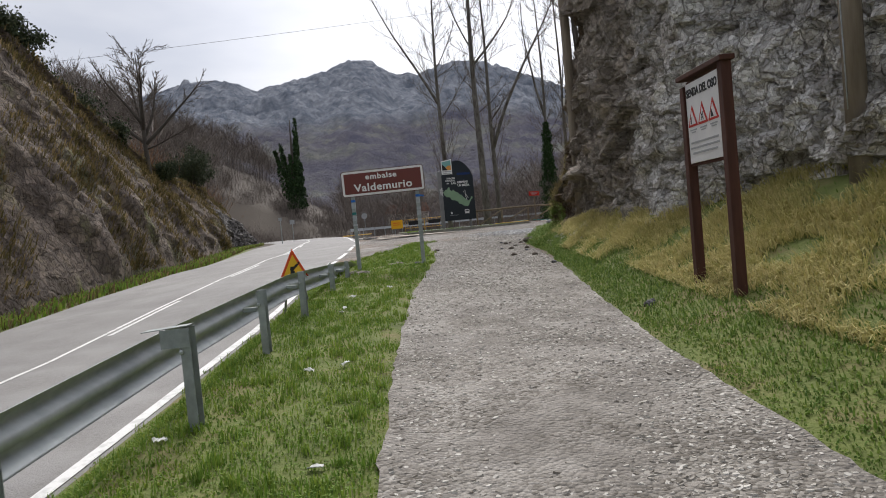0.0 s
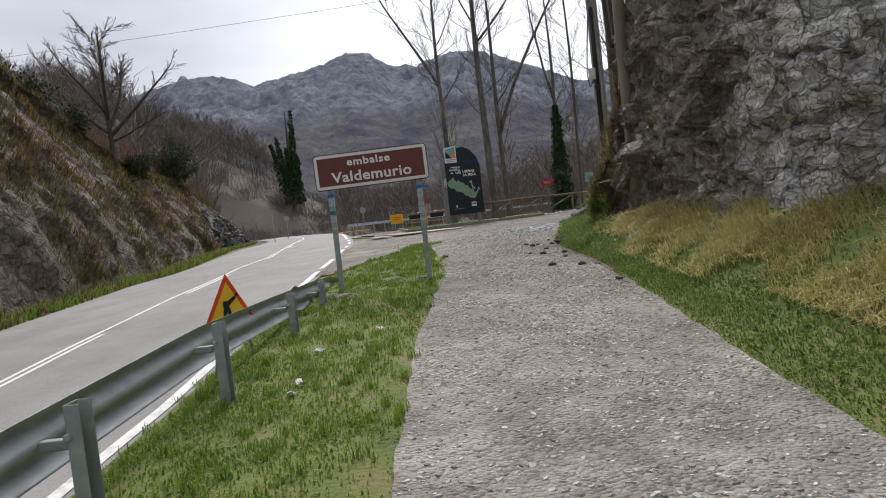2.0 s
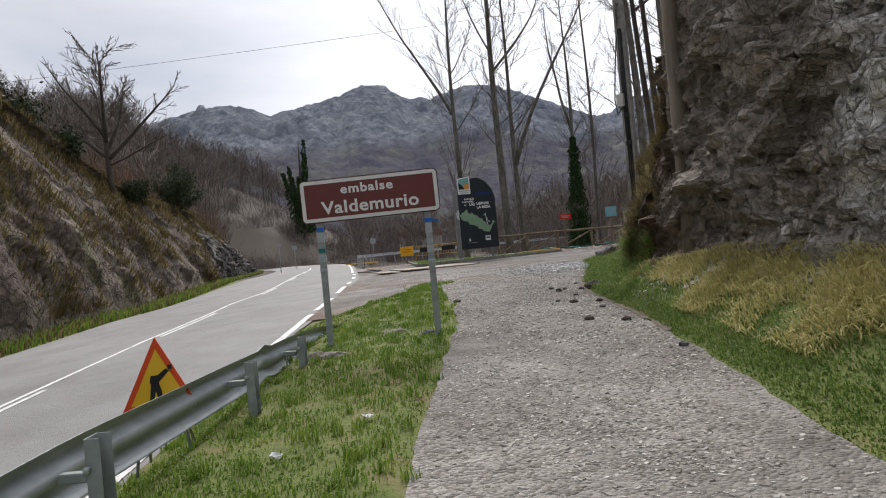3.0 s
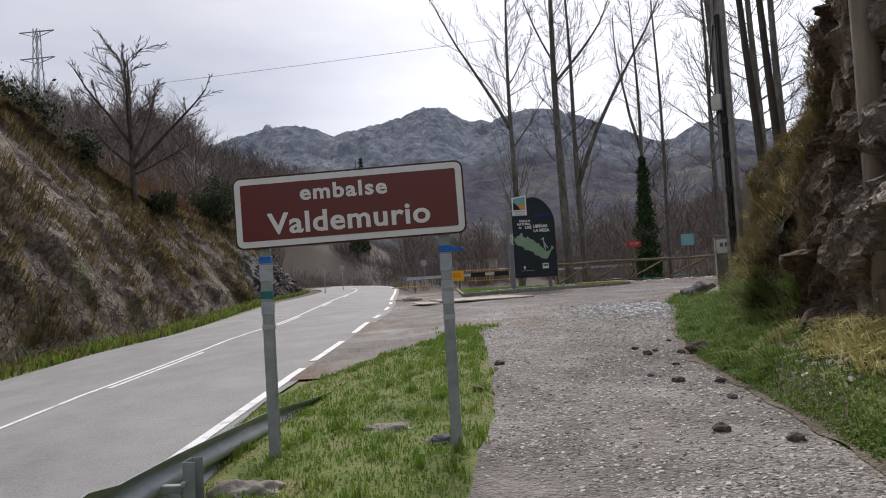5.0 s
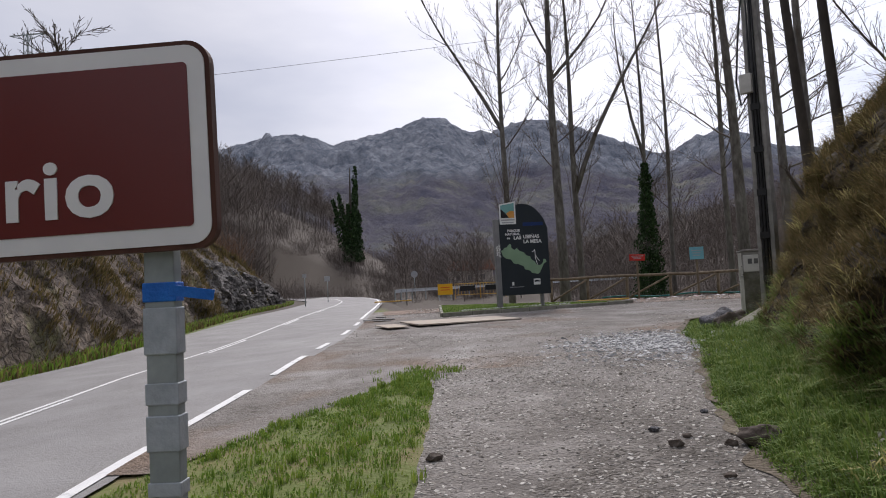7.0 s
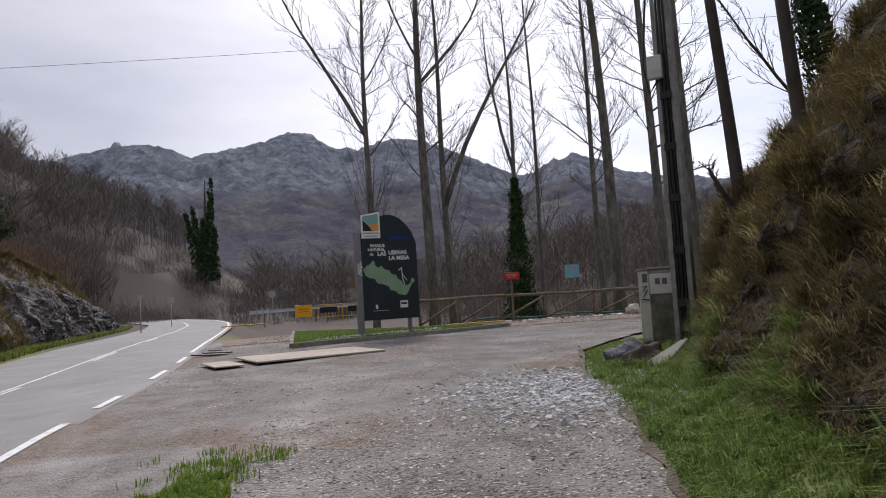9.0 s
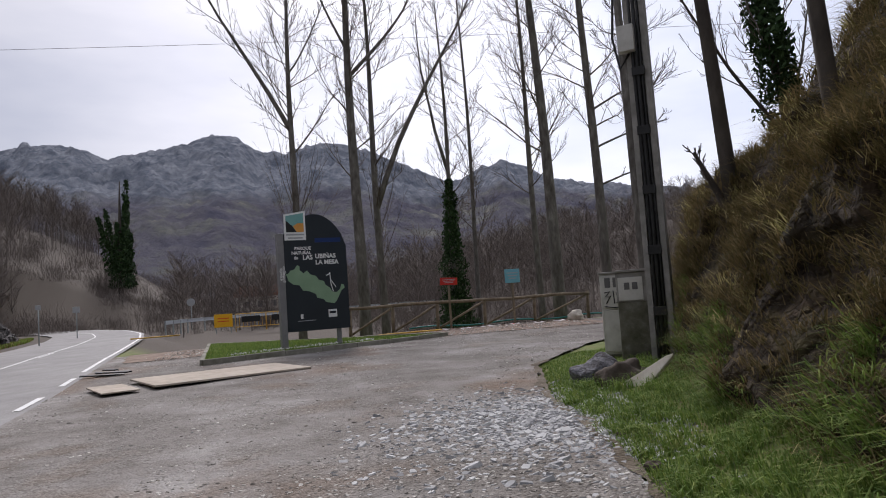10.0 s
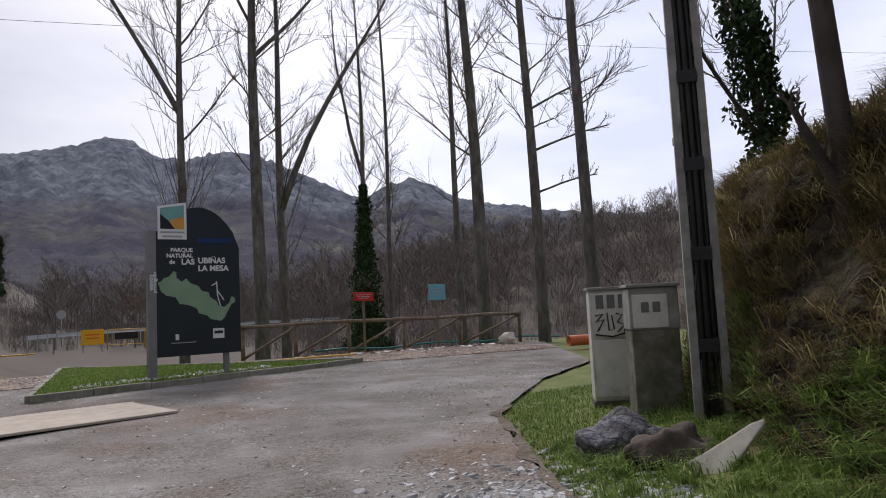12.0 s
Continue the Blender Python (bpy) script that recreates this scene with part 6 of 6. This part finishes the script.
far_ivy = thing("ivy_tree", (-31.8, 150, upland(-31.8, 150) - .5), "distant tree trunk thickly clad in dark ivy", "tree")
tube("trunk", [(0, 0, 0), (0, 0, 6), (.2, 0, 13.5)], [.3, .25, .05], 8, M_DARKBARK, far_ivy)
rng0 = random.Random(8)
pts0 = []
cols0 = [(rng0.gauss(0, 1.0), rng0.gauss(0, .8), rng0.uniform(7, 13.8)) for k in range(8)]
for k in range(5200):
    s = rng0.random()
    col = rng0.choice(cols0)
    r = (1.0 - .8 * s) * (0.3 + .7 * rng0.random()) * (1 + .5 * noise.noise(Vector((s * 5, col[0] * 3, 0))))
    a = rng0.uniform(0, 6.283)
    pts0.append((col[0] * (.3 + s) + r * math.cos(a), col[1] + r * math.sin(a), 1.5 + (col[2] - 1.5) * s))
leaf_cloud("ivy", pts0, 0.2, M_IVY, far_ivy, 9, "dark green ivy")
far_ivy.scale = (1.7, 1.7, 1.65)

hx, hy = -7.0, 150.0
house = thing("far_house", (hx, hy, land(hx, hy) + 0.5), "small pale far house among the bare trees", "house")
part("wall", box((9, 6, 4), (0, 0, 1.5), 0.02), M_ROOF, house)
prism([(-5, 3.4), (5, 3.4), (4.2, 5.4), (-4.2, 5.4)], 6.6, Matrix.Identity(4), "roof", M_TILE, house)
for k in (-2.5, 0, 2.5):
    part("window", box((0.9, 0.05, 1.1), (k, -3.03, 2), 0), M_GLASSDARK, house)


# ---- grass, leaves and stones that nobody could count ----
def blades(name, spots, material, label, seed, width=0.006, flop=0.5, category="grass"):
    """Grass as bent blades. spots: rows of x, y, z, length, and the way it leans (dx, dy)."""
    rng = np.random.default_rng(seed)
    s = np.array(spots)
    n = len(s)
    a = rng.uniform(0, 2 * math.pi, n)
    lean = np.stack([np.cos(a), np.sin(a)], 1) * rng.uniform(.1, flop, n)[:, None] + s[:, 4:6]
    ln = s[:, 3:4]
    side = np.stack([-np.sin(a), np.cos(a), np.zeros(n)], 1) * (width * rng.uniform(.6, 1.4, n))[:, None]
    b = s[:, :3]
    mid = b + np.concatenate([lean * ln * .35, ln * .62], 1)
    tip = b + np.concatenate([lean * ln * 1.05, ln * (1.0 - .35 * np.clip(np.hypot(lean[:, :1], lean[:, 1:]), 0, 1.6))], 1)
    verts = np.stack([b - side, b + side, mid + side * .8, mid - side * .8, tip], 1).reshape(-1, 3)
    k = np.arange(n)[:, None] * 5
    quads, tris = (k + (0, 1, 2, 3)).tolist(), (k + (3, 2, 4)).tolist()
    ob = obj(name, verts.tolist(), quads + tris, material)
    return tagged(ob, label, category, kind="stuff")


rng1 = random.Random(31)
spots, tufts, clover, straw, weeds = [], [], [], [], []
while len(spots) < 52000:
    y = 1.2 + 20.2 * rng1.random() ** 1.25
    a, b = verge_left(y), path_left(y) + ragged(y, 1) + 0.03
    x = rng1.uniform(a, b)
    n1 = noise.noise(Vector((x * 2.2, y * 2.2, 4)))
    edge = min(1, (b - x) / 0.25 + .25)
    if n1 < -0.25 and rng1.random() < 0.6:
        continue
    spots.append((x, y, land(x, y) - .005, (0.024 + 0.034 * max(0, n1 + .35) + .026 * rng1.random() ** 2) * edge, 0, 0))
for k in range(420):
    y = rng1.uniform(1.5, 21)
    x = rng1.uniform(verge_left(y), path_left(y))
    for j in range(26):
        tufts.append((x + rng1.gauss(0, .035), y + rng1.gauss(0, .035), land(x, y) - .005, rng1.uniform(.05, .12), 0, 0))
for k in range(46):
    x, y = rng1.gauss(-.8, .3), rng1.gauss(21.35, .3)
    for j in range(22):
        tufts.append((x + rng1.gauss(0, .05), y + rng1.gauss(0, .05), court_z(x, y), rng1.uniform(.03, .09), 0, 0))
blades("verge_grass", spots, M_GRASS, "short green roadside grass of the verge", 41, 0.0048, 1.15)
blades("grass_tufts", tufts, M_GRASS, "taller tufts of grass in the verge", 42, 0.0045, 0.6)

while len(clover) < 52000:
    y = rng1.uniform(2.0, 30)
    a, b = path_right(y) + ragged(y, 9), bank_foot(y)
    t = abs(rng1.gauss(0, .28)) if y < 14 or rng1.random() < .4 else rng1.random()
    x = a + (b - a) * t
    if t > 1 or y > 29.5 or y > 26 and x > 7:
        continue
    edge = min(1, t * 9 + .25)
    clover.append((x, y, land(x, y) - .005, rng1.uniform(.025, .075) * edge, -.1, 0))
while len(straw) < 46000:
    y = rng1.uniform(2.5, 16.5)
    a, b = path_right(y), bank_foot(y) + .25
    t = rng1.uniform(.22, 1.0)
    x = a + (b - a) * t
    n1 = noise.noise(Vector((x * 1.4, y * 1.4, 7)))
    if rng1.random() > (.45 + 1.6 * n1) * (1 - .5 * smooth01(8, 10.5, y)):
        continue
    straw.append((x, y, land(x, y) - .005, rng1.uniform(.07, .20) * (.6 + .6 * t), -.5 + .9 * n1 + rng1.gauss(0, .5), -.15 + rng1.gauss(0, .6)))
blades("bank_clover", clover, M_CLOVER, "lush green clover and grass along the path", 43, 0.006, 1.2)
blades("bank_straw", straw, M_STRAW, "long straw-coloured grass on the bank", 44, 0.006, 1.1)

broad = []
while len(broad) < 15000:
    y = 1.6 + 18 * rng1.random() ** 1.6
    if rng1.random() < .45:
        x = rng1.uniform(verge_left(y), path_left(y) - .04)
        lift = .03
    else:
        x = path_right(y) + .06 + (bank_foot(y) - path_right(y)) * .55 * rng1.random() ** 1.5
        lift = .06
    if noise.noise(Vector((x * 1.6, y * 1.6, 15))) < .05:
        continue
    broad.append((x, y, land(x, y) + lift * rng1.random()))
tagged(leaf_cloud("low_weeds", broad, 0.013, M_CLOVER, None, 58), "small broad-leaved green weeds among the grass", "weeds", kind="stuff")

hang, green, dry = [], [], []
for k in range(6800):
    y, h = rng1.uniform(16.6, 28), 5.6 * rng1.random() ** 1.15
    n1 = noise.noise(Vector((y * .9, h * .9, 3)))
    if rng1.random() > .68 + 1.2 * n1:
        continue
    p = bank_place(y, h) if y > 17.2 else rock_place(y, h)
    long, sway = rng1.uniform(.05, .19), rng1.gauss(0, .7)
    pick = green if h < .8 + n1 and rng1.random() < .6 else dry if rng1.random() < .07 else hang
    for j in range(rng1.randint(14, 38)):
        pick.append((p[0] - .02 + rng1.gauss(0, .03), p[1] + rng1.gauss(0, .06), p[2] + rng1.gauss(0, .04), long * rng1.uniform(.5, 1.15), -.9 + rng1.gauss(0, .7), sway + rng1.gauss(0, .9)))
blades("dead_grass", dry, M_STRAW, "bleached dead grass tangled on the bank", 57, 0.003, 1.2)
blades("hanging_grass", hang, M_BROWNGRASS, "brown and olive grass hanging down the bank", 45, 0.004, 1.3)
blades("bank_foot_grass", green, M_CLOVER, "green weeds and grass at the bank's foot", 46, 0.0055, 1.3)

tuft2 = []
for k in range(760):
    y = rng1.uniform(15.5, 26)
    t = rng1.random()
    x = path_right(y) + .12 + (bank_foot(y) - path_right(y) + .2) * t
    L = rng1.uniform(.07, .2)
    for j in range(30):
        tuft2.append((x + rng1.gauss(0, .05), y + rng1.gauss(0, .05), land(x, y) - .01, L * rng1.uniform(.6, 1.1), -.35, 0))
blades("coarse_tufts", tuft2, M_CLOVER, "coarse green grass tussocks under the bank", 47, 0.0045, 1.3)

far_grass = []
while len(far_grass) < 17000:
    y = rng1.uniform(10, 80)
    x = left_foot(y) + rng1.uniform(-.5, 1.05)
    if x > ROAD_L - bend(y) - .05:
        continue
    far_grass.append((x, y, land(x, y), rng1.uniform(.1, .32), .2, 0))
blades("dry_roadside_grass", far_grass[::2], M_BROWNGRASS, "dull brown winter grass beside the road", 59, 0.018, 0.9)
blades("roadside_grass", far_grass[1::2], M_GRASS, "rank green grass between the road and the cutting", 48, 0.02, 0.6)
crest = []
while len(crest) < 15000:
    y, v1 = rng1.uniform(8, 82), abs(rng1.gauss(0, .09))
    p = left_place(y, 1.03 - v1)
    crest.append((p[0], p[1], p[2] - .02, rng1.uniform(.15, .38), .5, 0))
blades("crest_grass", crest, M_BROWNGRASS, "dry grass fringe along the cutting's crest", 49, 0.018, 0.6)
patchy = []
while len(patchy) < 22000:
    y, v1 = rng1.uniform(9, 62), rng1.uniform(.05, .97)
    n1 = noise.noise(Vector((y * .35 + v1 * 2, v1 * 3, 2))) + .5 * noise.noise(Vector((y * 1.1, v1 * 9, 5)))
    if rng1.random() > .25 + 1.2 * n1:
        continue
    p = left_place(y, v1)
    patchy.append((p[0] + .02, p[1], p[2] - .02, rng1.uniform(.12, .3), .75, 0))
blades("cutting_grass", patchy, M_BROWNGRASS, "thin grass clinging to the cutting", 50, 0.018, 0.7)
turf = []
while len(turf) < 15000:
    x, y = rng1.uniform(-2.6, 4.7), rng1.uniform(33.8, 42)
    if y < 33.9 + (x + 1.7) * .473 or y > 41.9 - max(0, x + 2.6) * .68 or x > 1.5 and y > 39.2 - (x - 1.5) * .56 or x < -1.66 - (y - 33.8) * .11:
        continue
    turf.append((x, y, gz(36) + .085, rng1.uniform(.03, .08), 0, 0))
blades("island_grass", turf, M_CLOVER, "bright green turf of the island", 51, 0.012, 0.6)
daisies = [(x, y, gz(36) + .15) for x, y in ((rng1.uniform(-1.2, 2.6), 0) for k in range(260)) for y in (34.1 + (x + 1.7) * .473 + abs(rng1.gauss(0, .35)),)]
tagged(leaf_cloud("daisies", daisies, 0.03, M_PRINT, None, 12), "scattered white daisies in the island's turf", "flowers", kind="stuff")


def chips(name, spots, material, label, seed, category="gravel"):
    """Low angular stones as one joined piece. spots: x, y, z, size."""
    rng = np.random.default_rng(seed)
    s = np.array(spots)
    n = len(s)
    k = np.arange(6)
    a = k[None] * math.pi / 3 + rng.uniform(-.35, .35, (n, 6)) + rng.uniform(0, 6.3, (n, 1))
    r = s[:, 3:4] * rng.uniform(.65, 1.2, (n, 6))
    st = rng.uniform(.55, 1.0, (n, 1))
    dx, dy = np.cos(a) * r, np.sin(a) * r * st
    low = np.stack([s[:, :1] + dx, s[:, 1:2] + dy, np.repeat(s[:, 2:3], 6, 1) - .012], 2)
    hi = s[:, 3:4] * rng.uniform(.06, .24, (n, 1))
    tilt = rng.uniform(-.25, .25, (n, 2))
    top = np.stack([s[:, :1] + dx * .68, s[:, 1:2] + dy * .68, s[:, 2:3] + hi + dx * tilt[:, :1] + dy * tilt[:, 1:]], 2)
    verts = np.concatenate([low, top], 1).reshape(-1, 3)
    o = np.arange(n)[:, None] * 12
    faces = (o + np.array([6, 7, 8, 9, 10, 11])).tolist()
    for j in range(6):
        i2 = (j + 1) % 6
        faces += (o + np.array([j, i2, 6 + i2, 6 + j])).tolist()
    return tagged(obj(name, verts.tolist(), faces, material), label, category, kind="stuff")


emb = []
while len(emb) < 21000:
    y = 1.5 + 22 * rng1.random() ** 1.15
    a, b = path_left(min(y, 21.5)), path_right(y)
    x = rng1.uniform(a + .03, b - .02)
    n1 = noise.noise(Vector((x * .9, y * .8, 11)))
    t = (x - a) / (b - a)
    if rng1.random() > .22 + .5 * t + .9 * n1 + .3 * smooth01(8, 11, y):
        continue
    emb.append((x, y, (path_z(x, y) if y < 21.6 else court_z(x, y)) - .001, rng1.uniform(.009, .030)))
chips("embedded_stones", emb, M_STONES, "flat limestone chips embedded in the path", 52)
grv = []
while len(grv) < 4600:
    x, y = rng1.gauss(3.2, .85), rng1.gauss(23.5, .85)
    if x > path_right(y) + .75 or x < .8:
        continue
    grv.append((x, y, max(court_z(x, y), land(x, y)) + .0, rng1.uniform(.015, .052) * (1 if rng1.random() < .9 else 1.6)))
chips("gravel_spread", grv, M_GRAVEL, "fresh pale crushed gravel spread on the forecourt", 53)
loose = []
while len(loose) < 3600:
    x, y = rng1.uniform(-4, 9), rng1.uniform(20, 40)
    if x > path_right(y) + .1 or x < court_left(max(y, 21.6)) or noise.noise(Vector((x * .5, y * .5, 1))) < -.12:
        continue
    loose.append((x, y, court_z(x, y) + (.006 if y > 37 else 0), rng1.uniform(.012, .035)))
chips("forecourt_stones", loose, M_STONES, "small loose stones strewn over the forecourt", 54)
rub = []
while len(rub) < 900:
    y = rng1.uniform(9, 17)
    x = bank_foot(y) - abs(rng1.gauss(0, .25))
    rub.append((x, y, land(x, y), rng1.uniform(.02, .07)))
chips("rock_rubble", rub, M_STONES, "fallen rubble along the foot of the rock face", 55)
soilst = []
while len(soilst) < 2200:
    x, y = rng1.uniform(-3.5, 10), rng1.uniform(36.9, 40.2)
    soilst.append((x, y, court_z(x, y) + .014, rng1.uniform(.02, .06)))
chips("soil_clods", soilst, M_STONES, "pale stones in the dug-over soil", 56)
